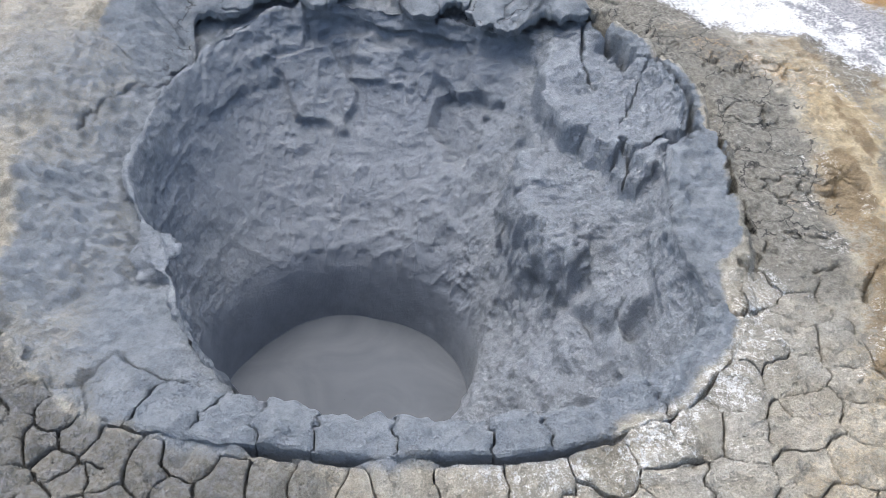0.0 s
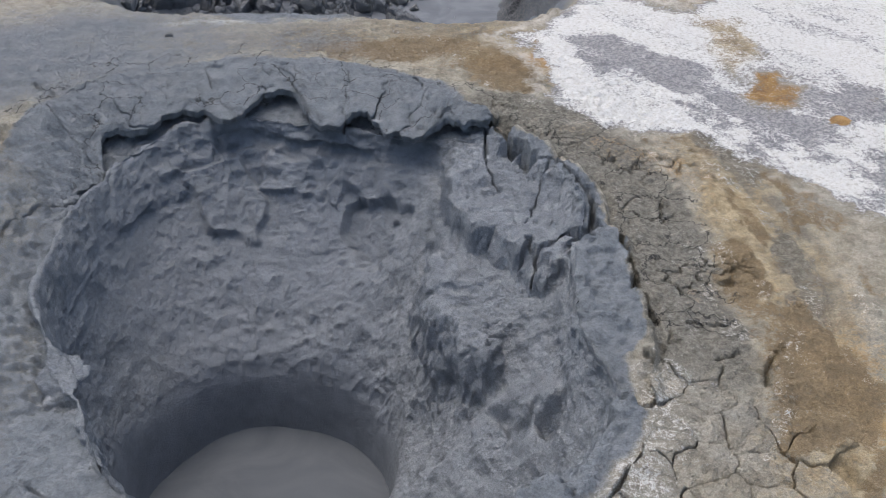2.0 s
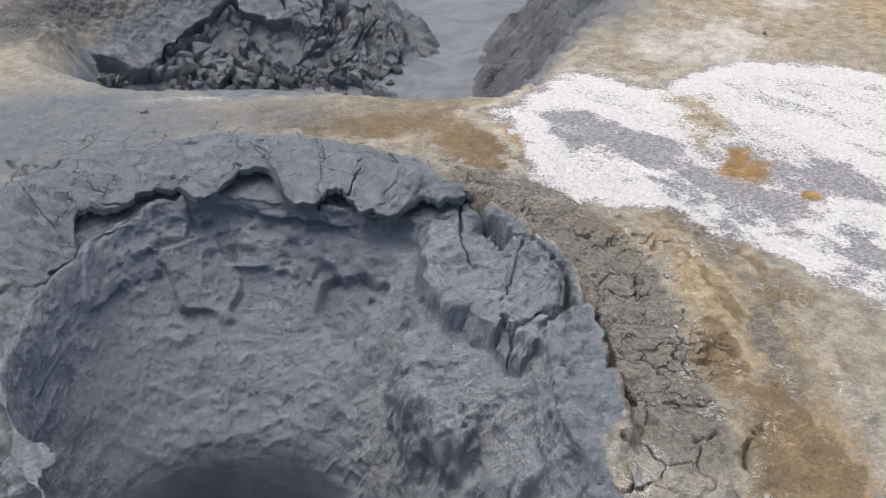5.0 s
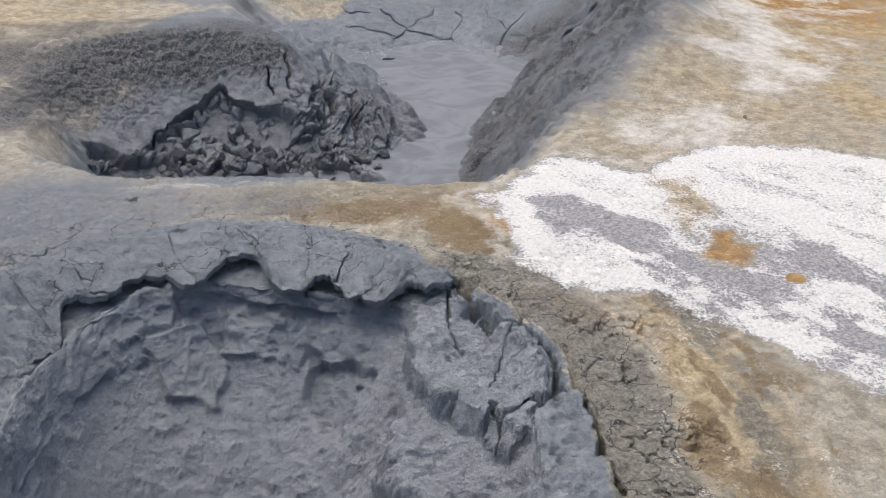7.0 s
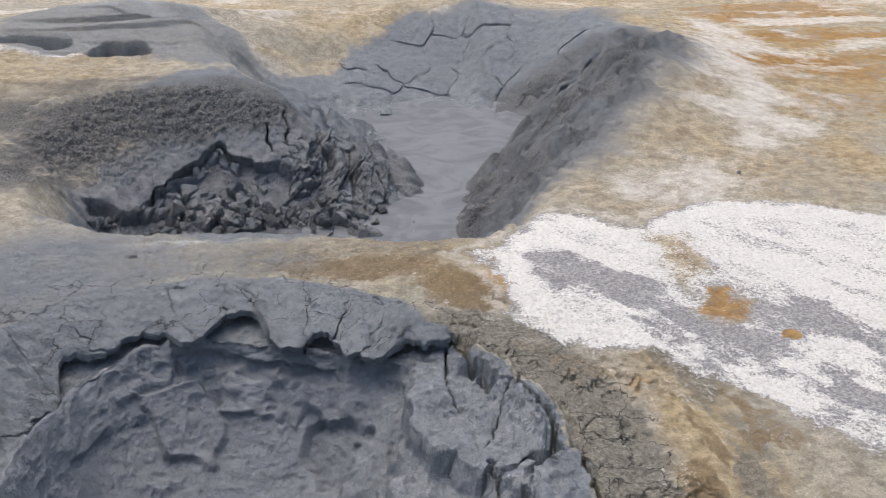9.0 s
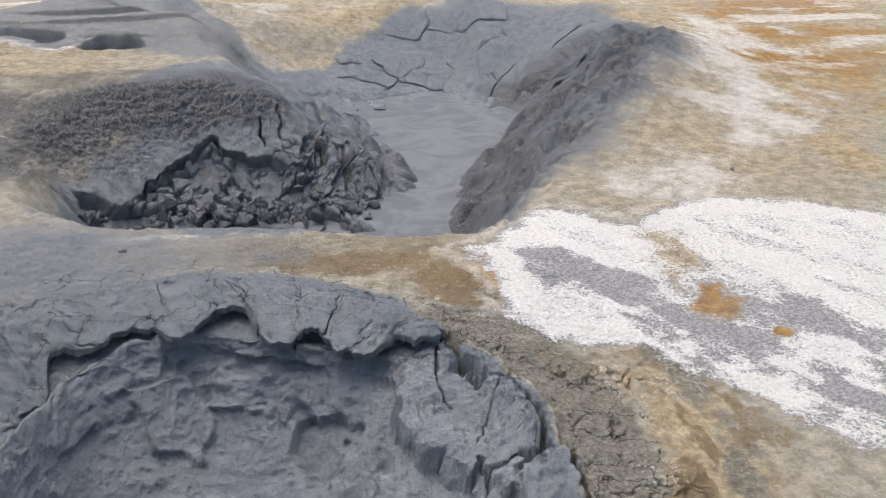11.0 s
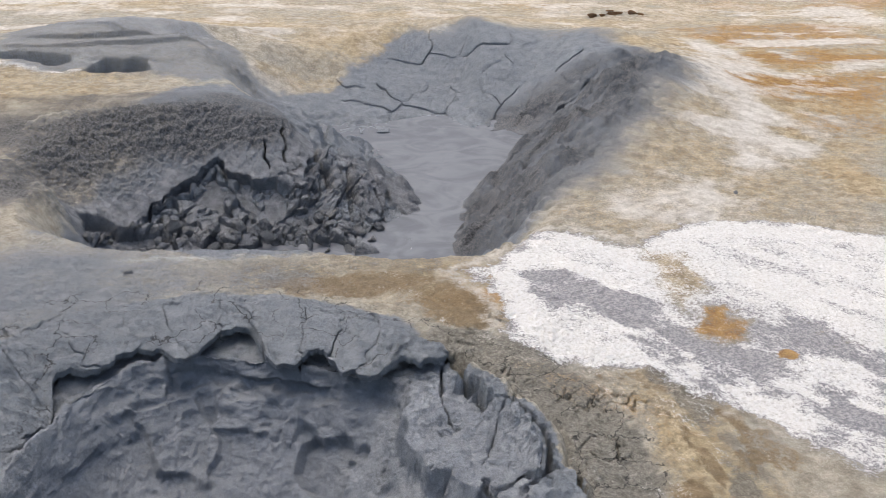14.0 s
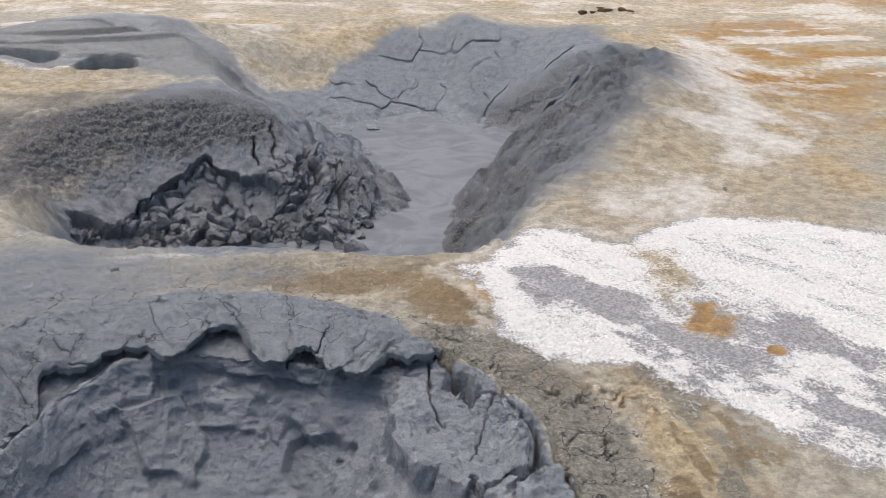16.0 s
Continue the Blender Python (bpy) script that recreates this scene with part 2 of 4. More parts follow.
# cracks across the broken bank: ends and width
RIFTS = [(-0.64, 6.12, -0.42, 5.93, 0.022), (-0.42, 5.93, -0.18, 5.85, 0.018), (-0.18, 5.85, -0.08, 5.90, 0.014), (-0.64, 6.12, -0.74, 6.00, 0.020), (-0.74, 6.00, -0.89, 5.88, 0.016), (-0.89, 5.88, -0.96, 5.70, 0.012),
         (-0.62, 6.05, -0.63, 5.88, 0.03), (-0.63, 5.88, -0.54, 5.76, 0.03), (0.02, 6.55, 0.04, 6.20, 0.032), (0.04, 6.20, 0.08, 6.00, 0.02), (0.17, 6.24, 0.20, 5.98, 0.035), (0.20, 5.98, 0.24, 5.78, 0.02), (-0.20, 6.35, -0.16, 6.05, 0.012), (-0.33, 6.2, -0.30, 5.95, 0.008), (0.36, 6.1, 0.42, 5.8, 0.014)]
# the part of the bank that has slipped
SLUMP = [(-0.96, 5.68), (-0.88, 5.86), (-0.74, 5.98), (-0.64, 6.10), (-0.42, 5.92), (-0.11, 5.88), (0.02, 6.2), (0.10, 6.4), (0.35, 6.4), (0.7, 5.8), (0.6, 5.4), (-1.1, 5.2), (-1.3, 5.38), (-1.15, 5.58)]


def tops_cut(x, y):
    """Height of the ground with the far crater sunk into it, without small relief."""
    return sink(x, y)[0]


def sink(x, y):
    z = tops(x, y)
    d = basin(x, y)
    east = step(0.0, 0.3, x - 0.85 - 0.15 * (y - 6))
    w = 0.42 + (1 - east) * 0.62 * step(5.2, 5.8, y) + east * (0.15 + 0.95 * step(4.8, 6.2, y)) * (1 - step(8.0, 8.6, y)) + 0.8 * step(8.0, 8.7, y)
    w = w * (1 + 0.15 * n2(x, y, 0.4, 23))
    rise = np.clip(d / w, 0, 1)
    shape = (1 - east) * (0.6 * rise + 0.4 * step(0, 1, rise)) + east * (1 - (1 - rise) ** 1.9)
    cut = FLOOR + (z - FLOOR) * shape
    return np.where(d < w, cut, z), d, w


def relief(x, y):
    """Height of the open ground with all its small relief."""
    z, d, w = sink(x, y)
    # the broken west bank lies over this as a skin of its own
    face = west(x, y, 0.12)
    z = z - 0.10 * face
    # lumpy inner banks elsewhere
    inner = (1 - step(0.5 * w, 0.95 * w, d)) * step(0.0, 0.1, d) * (1 - face) * (1 - step(8.2, 8.6, y)) * step(-1.25, -0.9, x)
    z = z + inner * (0.09 * (np.abs(n2(x, y, 0.22, 24)) - 0.3) + 0.06 * (np.abs(n2(x, y, 0.1, 26)) - 0.3) + 0.02 * n2(x, y, 0.04, 27))
    # clods and crumbs
    crumb = lumps(x, y) * np.where(y > 4.6, step(0.02, 0.15, d), 1)
    z = z - 0.022 * crumb * step(4.6, 5.0, y) * crazed(x, y, 0.12, 0.014, 160) * step(-0.2, 0.3, n2(x, y, 0.3, 46))
    a, _ = cells2(x, y, 0.065, 2)
    b, _ = cells2(x, y, 0.034, 3)
    z = z + crumb * (0.034 * (0.6 - a) + 0.020 * (0.6 - b)) * (0.7 + 0.7 * n2(x, y, 0.2, 8)) * (0.4 + 1.0 * step(4.5, 5, y))
    z = z + 0.008 * f2(x, y, 0.22, 3, 40) + 0.005 * n2(x, y, 0.04, 44) + 0.004 * n2(x, y, 0.018, 45)
    return z


def west(x, y, inset=0.0):
    """1 on the west bank of the far crater, 0 round it."""
    return step(-2.1 + inset, -1.5 + inset, x) * (1 - step(0.60 - inset, 0.76 - inset, x)) * step(5.12 + inset, 5.30 + inset, y) * (1 - step(6.45 - inset, 6.75 - inset, y))


def lumps(x, y):
    side = step(0.75, 1.05, x - 0.25 * (y - 6)) * step(4.6, 5.0, y) * (1 - step(8.2, 8.7, y))
    m = side * (1 - step(-0.35, 0.05, polygon(x, y, FAR_MUD)))
    th, r = np.arctan2(y - CY, x - CX), np.hypot(x - CX, y - CY)
    e = r - r_out(th)
    return np.clip(m + 0.22 * step(0.02, 0.06, e) * (1 - step(0.2, 0.32, e)) * around(th, 22, 42), 0, 1)


def ground_z(x, y):
    """The open ground round the near pot, sunk under the loose blocks and plates."""
    th, r = np.arctan2(y - CY, x - CX), np.hypot(x - CX, y - CY)
    z = relief(x, y)
    near = 1 - step(1.2, 2.0, r)
    left = around(th, 175, 62)
    soft = left * (1 - step(0, 0.45, r - r_lip(th)))
    z = z - 0.10 * soft ** 1.5 + near * (0.45 + 0.55 * left) * (0.024 * left * n2(x, y, 0.23, 50) + 0.014 * np.abs(n2(x + 0.3 * y, y - 0.3 * x, 0.09, 51)) * left + 0.008 * np.abs(n2(x - 0.5 * y, y + 0.5 * x, 0.045, 53)) + 0.006 * n2(x + 0.7 * y, y - 0.7 * x, 0.022, 52) + left * (0.012 * (0.35 - np.abs(n2(x, y, 0.05, 57))) + 0.009 * n2(x, y, 0.025, 58)))
    top = near * around(th, 5, 85) * (1 - step(-0.01, 0.02, r - r_out(th)))
    z = z + top * (0.016 * n2(x, y, 0.10, 54) + 0.014 * (0.35 - np.abs(n2(x, y, 0.05, 55))) + 0.008 * n2(x, y, 0.022, 56))
    return z


def rim_swell(x, y):
    th, r = np.arctan2(y - CY, x - CX), np.hypot(x - CX, y - CY)
    return 0.035 * crest(th) * np.exp(-((r - r_out(th) + 0.05) / 0.16) ** 2) * (1 - 0.75 * around(th, 12, 60) * step(-0.005 - 0.03 * around(th, 30, 30), 0.02 - 0.03 * around(th, 30, 30), r - r_out(th)))


def plate_zone(x, y):
    """Where the dried mud is split into loose plates."""
    th, r = np.arctan2(y - CY, x - CX), np.hypot(x - CX, y - CY)
    e = r - r_out(th) + 0.05 * n2(x, y, 0.2, 60)
    wide = 0.12 + 0.5 * around(th, 262, 75) + 0.16 * around(th, 335, 62)
    return np.clip(1 - step(wide - 0.04, wide, e), 0, 1) * around(th, 268, 80)


FAR_MUD = [(-1.35, 4.6), (-0.9, 4.32), (-0.3, 4.18), (0.4, 4.28), (0.8, 4.3), (1.0, 4.5), (1.42, 4.95), (1.85, 5.45), (2.3, 6.15), (2.85, 7.0), (3.0, 8.0), (2.7, 9.2), (1.5, 10.1), (0.5, 9.6), (0.1, 8.9), (-0.3, 8.7), (-0.6, 9.0), (-1.4, 9.9), (-2.6, 9.2), (-2.6, 8.0), (-1.8, 7.5), (-1.0, 7.3), (-0.45, 7.2), (-0.9, 6.9), (-1.2, 6.4), (-1.4, 6.0), (-1.4, 5.3)]


# ---- ground cover, as shares between 0 and 1 ----
WHITE = [(0.56, 3.95), (0.80, 4.09), (0.86, 4.30), (1.06, 4.50), (1.32, 4.37), (1.51, 4.26), (1.65, 4.42), (2.1, 4.5), (2.9, 4.2), (6.0, 4.2), (9.0, 1.0), (3.0, 1.2), (1.72, 2.36), (1.43, 2.71), (1.25, 2.91), (1.15, 3.06), (0.90, 3.12), (0.75, 3.24), (0.68, 3.35), (0.70, 3.60), (0.64, 3.78)]
GREY = [
    [(0.90, 3.89), (1.10, 3.93), (1.19, 3.72), (1.34, 3.49), (1.25, 3.38), (1.08, 3.49), (0.93, 3.74)],
    [(1.25, 3.38), (1.39, 3.29), (1.53, 3.09), (1.63, 2.94), (1.55, 2.85), (1.41, 2.90), (1.30, 3.17)],
    [(1.66, 3.30), (1.94, 3.38), (2.10, 3.04), (2.05, 2.81), (1.91, 3.03), (1.72, 3.07)],
    [(1.63, 2.84), (1.80, 2.77), (1.95, 2.60), (1.85, 2.40), (1.70, 2.65)],
    [(0.95, 4.36), (1.09, 4.46), (1.08, 4.31), (0.88, 4.10)],
]
YELLOW = [(1.35, 4.29), (1.68, 4.11), (1.62, 3.95), (1.62, 3.67), (1.45, 3.46), (1.45, 3.68), (1.55, 3.95), (1.32, 4.18)]


def covers(x, y, z):
    th, r = np.arctan2(y - CY, x - CX), np.hypot(x - CX, y - CY)
    wob, fine = f2(x, y, 0.35, 4, 70), f2(x, y, 0.06, 3, 74)
    lip, out = r_lip(th), r_out(th)
    d = basin(x, y)
    # grey mud: the pot, its rim and the far crater
    edge = out + 0.03 * wob + 0.02 * fine + 0.10 * around(th, 100, 50) - 0.05 * around(th, 312, 24) - 0.015 * around(th, 10, 60) - 0.03 * around(th, 30, 30)
    tight = around(th, 5, 65)
    mud = 1 - step(-0.03 + 0.015 * tight, 0.05 - 0.035 * tight, r - edge)
    mud = mud * (1 - 0.4 * around(th, 190, 60) * step(-0.3, 0.0, r - out + 0.3 * wob))
    mud = np.maximum(mud, (0.45 + 0.4 * wob) * around(th, 140, 48) * (1 - step(0.2, 1.0, r - out + 0.5 * wob)))
    far = polygon(x, y, FAR_MUD) + 0.16 * wob + 0.06 * fine
    soft = step(0.9, 1.4, x)
    mud = np.maximum(mud, 1 - step(-0.12 - 0.3 * soft, 0.10 + 0.2 * soft, far))
    mud = np.maximum(mud, (0.28 + 0.4 * wob) * around(th, 248, 44) * (1 - step(0.1, 0.6, r - out)))
    # dark crumbly soil and wet banks
    side = step(0.75, 1.05, x - 0.25 * (y - 6)) * step(4.6, 5.0, y) * (1 - step(8.2, 8.7, y))
    dark = np.clip(0.8 * side * (1 - step(-0.30, 0.22, far + 0.25 * wob)) * (0.8 + 0.6 * wob) + 0.85 * step(0.12, 0.5, bump(x, y, -1.35, 6.45, 0.85, 0.27)) * (0.8 + 0.6 * wob) + 0.7 * step(0.1, 0.6, bump(x, y, -1.75, 5.6, 0.3, 0.5)) * (0.9 + 0.7 * wob), 0, 1)
    wet = step(0.2, 0.7, bump(x, y, -0.65, 5.75, 0.75, 0.45) + 0.3 * wob + 0.8 * bump(x, y, 0.35, 6.15, 0.28, 0.45) + 0.5 * bump(x, y, 1.35, 6.0, 0.3, 0.8, -30) + 0.18 * step(8.1, 8.6, y) * step(-0.3, 0.2, x)) * (1 - step(-0.1, 0.1, far))
    dark = np.maximum(dark, 0.5 * around(th, 233, 36) * step(-0.01, 0.03, r - out) * (1 - step(0.5, 1.0, r - out + 0.3 * wob)) * (1 + 0.4 * wob))
    olive = step(-0.03, 0.0, r - out) * (1 - step(0.16, 0.34, r - out + 0.08 * wob - 0.05 * fine)) * around(th, 15, 58)
    olive = np.maximum(olive, 1.0 * around(th, 238, 36) * step(-0.02, 0.04, r - out) * (1 - step(0.5, 1.0, r - out + 0.3 * wob)))
    olive = np.maximum(olive, 0.62 * bump(x, y, -0.35, 3.95, 1.0, 0.24) * (1 + 0.7 * wob))
    wet = np.maximum(wet, 0.42 * bump(x, y, -1.2, 3.85, 0.8, 0.42) * (1 + 0.6 * wob))
    split = np.maximum(0.75 * around(th, 95, 65) * (1 - step(0.15, 0.5, r - out)), around(th, 0, 70) * (1 - step(0.2, 0.4, r - out)) * step(0.0, 0.02, r - out))
    split = np.maximum(split * step(0.98, 1.02, r / lip), (1 - step(-0.1, 0.1, polygon(x, y, FAR_MUD))) * 0.3)
    split = split * (1 - step(0.1, 0.5, plate_zone(x, y)))
    # white salt crust
    s = polygon(x, y, WHITE) + 0.10 * wob + 0.05 * fine
    u, v = 0.55 * x - 0.83 * y, 0.83 * x + 0.55 * y
    flow, thread = f2(u * 0.35, v, 0.30, 4, 82), f2(u * 0.3, v, 0.08, 3, 86)
    margin = np.exp(-((s + 0.10) / 0.09) ** 2)
    bare = 0
    for outline in GREY:
        bare = np.maximum(bare, 1 - step(-0.05, 0.07, polygon(x, y, outline) + 0.07 * wob + 0.05 * fine + 0.10 * thread))
    crust = (0.78 + 0.22 * flow + 0.38 * thread + 0.3 * margin - 0.66 * bare) * (1 - step(-0.12, 0.06, s))
    trail = np.minimum(capsule(x, y, 2.0, 4.7, 0.22, 2.6, 5.4, 0.2), np.minimum(capsule(x, y, 2.6, 5.4, 0.2, 3.05, 6.6, 0.28), capsule(x, y, 3.05, 6.6, 0.25, 3.7, 8.7, 0.35)))
    salt = 0.85 * (1 - step(-0.3, 0.5, trail + 0.6 * wob + 0.12 * fine))
    salt = np.maximum(salt, 0.75 * step(0.0, 0.5, f2(x * 0.45, y, 0.5, 4, 80) + 0.15 * fine) * step(7.0, 9.5, y + 0.4 * x))
    crust = np.maximum(crust, 0.42 * around(th, 305, 32) * (1 - step(0.0, 0.13, np.abs(r - out - 0.02 + 0.08 * wob + 0.06 * fine))))
    crust = np.maximum(crust, 0.75 * bump(x, y, -1.55, 9.25, 0.6, 0.35) * (1 + wob) + 0.6 * bump(x, y, -0.22, 7.95, 0.14, 0.25) * (1 + wob) + 0.7 * np.exp(-((capsule(x, y, -2.6, 8.1, 0.06, -1.7, 7.6, 0.08) - 0.06) / 0.04) ** 2))
    grey = 1 - step(-0.06, 0.04, s)
    crust = np.maximum(crust, 0.28 * bump(x, y, -1.25, 4.0, 0.4, 0.35) * (1 + 1.5 * wob) + 0.55 * bump(x, y, -0.55, 4.17, 0.35, 0.03))
    mud = np.maximum(mud, 0.95 * bump(x, y, -1.2, 3.85, 0.75, 0.4) * (1 + 0.6 * wob))
    mud = mud * (1 - 0.35 * step(7.0, 7.5, y) * (1 - step(-0.5, -0.2, x)))
    crust = np.maximum(crust, 0.08 * around(th, 195, 55) * step(-0.25, 0.0, r - out) * (1 - step(0.5, 1.2, r - out)) * (1 + 1.5 * wob))
    # ochre and rust
    band = np.abs(r - out - 0.42 - 0.10 * around(th, 45, 40) + 0.10 * wob)
    ochre = (1 - step(0.05, 0.32, band)) * around(th, 10, 80)
    ochre = np.maximum(ochre, 0.95 * bump(x, y, 0.0, 3.92, 0.7, 0.2) * (1 + 0.6 * wob))
    ochre = np.maximum(ochre, 0.55 * (1 - step(-0.1, 0.5, trail - 0.5 + 0.5 * wob)))
    ochre = np.maximum(ochre, (0.6 + 0.8 * f2(x * 0.4, y, 0.7, 4, 90)) * step(5.0, 8.0, y))
    salt = np.maximum(salt, 0.35 * step(8.0, 10.5, y) * (1 + 1.5 * wob))
    ochre = np.maximum(ochre, 0.9 * bump(x, y, -1.8, 6.9, 0.8, 0.5))
    ochre = np.maximum(ochre, (0.75 + 0.6 * wob) * step(2.6, 3.1, x - 0.1 * (y - 5)) * step(4.4, 4.9, y))
    rust = np.maximum(bump(x, y, 0.62, 3.66, 0.16, 0.08), 0.7 * bump(x, y, 1.15, 1.75, 0.12, 0.35, 12))
    rust = np.maximum(rust, 0.5 * bump(x, y, 0.95, 2.9, 0.3, 0.1, -50))
    rust = np.maximum(rust, 0.95 * step(-0.1, 0.3, f2(x * 0.35, y, 0.9, 4, 95)) * step(6.5, 9.0, y + 0.8 * x) * step(1.5, 3.0, x))
    rust = np.maximum(rust, 0.6 * step(0.0, 0.4, f2(x * 0.5, y, 0.6, 4, 97)) * step(2.8, 3.4, x - 0.15 * (y - 5)) * step(4.6, 5.2, y))
    rust = np.maximum(rust, 0.85 * bump(x, y, 3.65, 6.25, 0.4, 0.25) + 0.6 * bump(x, y, 4.2, 7.0, 0.5, 0.3))
    lane, vein = f2(th * 0.45, r, 0.14, 4, 101), f2(th * 0.45, r, 0.07, 4, 105)
    rust = np.maximum(rust, 0.35 * step(0.02, 0.35, lane) * (1 - step(0.1, 0.42, band)) * around(th, 10, 80))
    olive = np.maximum(olive, (0.75 * step(-0.1, 0.3, -lane) * (1 - step(0.0, 0.3, band)) + 0.35 * step(0.1, 0.5, -vein) * (1 - step(0.2, 0.5, band))) * around(th, 12, 78))
    crust = np.maximum(crust, 0.3 * step(0.05, 0.5, vein) * (1 - step(0.15, 0.42, band)) * around(th, 10, 80))
    drift, blot = f2(th * 0.6, r, 0.22, 5, 115, 0.6), f2(x * 0.6, y, 0.25, 5, 118, 0.6)
    brown = 1.0 * step(-0.22, 0.12, drift) * step(0.18, 0.34, r - out + 0.1 * wob) * (1 - step(0.55, 0.85, r - out + 0.12 * wob)) * around(th, 12, 70)
    brown = np.maximum(brown, 0.9 * step(-0.15, 0.25, blot) * np.clip(bump(x, y, 0.5, 3.62, 0.26, 0.16, -15) + bump(x, y, 0.05, 3.8, 0.4, 0.13), 0, 1))
    brown = brown * (1 - step(-0.1, 0.02, -s)) * (1 - step(4.2, 4.4, y))
    spots = np.maximum(0.95 * step(0.15, 0.95, bump(x, y, 1.58, 3.33, 0.10, 0.14, -35) + 0.5 * wob + 0.35 * fine), step(0.5, 0.7, bump(x, y, 1.73, 3.09, 0.04, 0.04) + 0.2 * wob))
    yellow = 0.8 * (1 - step(-0.10, 0.10, polygon(x, y, YELLOW) + 0.12 * wob + 0.05 * fine))
    crust = crust * (1 - spots) - 0.5 * yellow
    grey = grey * (1 - spots) * (1 - yellow)
    salt = np.maximum(salt, 0.42 * np.exp(-((s - 0.05) / 0.06) ** 2) * (1 + wob))
    rust = np.clip(np.maximum(rust * (0.8 + 0.5 * wob), spots), 0, 1)
    ochre = np.clip(np.maximum(ochre * (0.85 + 0.5 * wob), yellow), 0, 1)
    return {"mud": np.clip(mud, 0, 1), "dark": np.clip(dark, 0, 1), "olive": np.clip(olive, 0, 1), "crust": np.clip(crust, 0, 1.0), "grey": np.clip(grey, 0, 1), "wet": np.clip(wet, 0, 1), "brown": np.clip(brown, 0, 1), "salt": np.clip(salt, 0, 1), "split": np.clip(split, 0, 1), "ochre": ochre, "rust": rust}


# ---- materials ----
class Nodes:
    def __init__(self, name):
        self.mat = bpy.data.materials.new(name)
        self.mat.use_nodes = True
        self.t = self.mat.node_tree
        self.bsdf = self.t.nodes["Principled BSDF"]
        self.pos = self.t.nodes.new("ShaderNodeTexCoord").outputs["Object"]

    def put(self, kind, **sockets):
        n = self.t.nodes.new(kind)
        for key, value in sockets.items():
            s = n.inputs[key.replace("_", " ")]
            if isinstance(value, bpy.types.NodeSocket):
                self.t.links.new(value, s)
            else:
                s.default_value = value
        return n

    def noise(self, scale, detail=5, rough=0.6, distort=0.0):
        return self.put("ShaderNodeTexNoise", Vector=self.pos, Scale=scale, Detail=detail, Roughness=rough, Distortion=distort).outputs[0]

    def share(self, name):
        n = self.t.nodes.new("ShaderNodeAttribute")
        n.attribute_name = name
        return n.outputs["Fac"]

    def ramp(self, value, a, b, low=0.0, high=1.0):
        n = self.put("ShaderNodeMapRange", Value=value, From_Min=a, From_Max=b, To_Min=low, To_Max=high)
        n.interpolation_type = "SMOOTHSTEP"
        return n.outputs[0]

    def math(self, op, a, b=0.0):
        n = self.t.nodes.new("ShaderNodeMath")
        n.operation = op
        for s, v in zip(n.inputs, (a, b)):
            if isinstance(v, bpy.types.NodeSocket):
                self.t.links.new(v, s)
            else:
                s.default_value = v
        return n.outputs[0]

    def mix(self, fac, a, b, blend="MIX"):
        n = self.t.nodes.new("ShaderNodeMix")
        n.data_type, n.blend_type = "RGBA", blend
        for s, v in ((n.inputs[0], fac), (n.inputs[6], a), (n.inputs[7], b)):
            if isinstance(v, bpy.types.NodeSocket):
                self.t.links.new(v, s)
            else:
                s.default_value = (*v, 1) if isinstance(v, tuple) else v
        return n.outputs[2]

    def bumped(self, *pairs):
        """Heights in metres, coarse first: (value, distance)."""
        last = None
        for value, dist in pairs:
            n = self.put("ShaderNodeBump", Height=value, Distance=dist, Strength=1.0)
            if last:
                self.t.links.new(last, n.inputs["Normal"])
            last = n.outputs[0]
        self.t.links.new(last, self.bsdf.inputs["Normal"])

    def crumbs(self, scale, jumble=0.5):
        n = self.put("ShaderNodeTexVoronoi", Vector=self.pos, Scale=scale, Randomness=1.0, Detail=1.0, Roughness=jumble)
        return self.ramp(n.outputs["Distance"], 0.0, 0.7, 1.0, 0.0)

    def cracks(self, scale, wide):
        """1 on thin wandering lines."""
        off = self.put("ShaderNodeTexNoise", Vector=self.pos, Scale=scale * 1.3, Detail=4.0, Roughness=0.65)
        v = self.t.nodes.new("ShaderNodeVectorMath")
        v.operation = "MULTIPLY_ADD"
        self.t.links.new(off.outputs["Color"], v.inputs[0])
        v.inputs[1].default_value = (0.9 / scale,) * 3
        self.t.links.new(self.pos, v.inputs[2])
        n = self.put("ShaderNodeTexVoronoi", Vector=v.outputs[0], Scale=scale, Randomness=1.0)
        n.feature = "DISTANCE_TO_EDGE"
        return self.ramp(n.outputs["Distance"], wide * 0.3, wide, 1.0, 0.0)

    def done(self, colour, rough, spec=0.3):
        for key, v in (("Base Color", colour), ("Roughness", rough), ("Specular IOR Level", spec)):
            s = self.bsdf.inputs[key]
            if isinstance(v, bpy.types.NodeSocket):
                self.t.links.new(v, s)
            else:
                s.default_value = (*v, 1) if isinstance(v, tuple) else v
        return self.mat


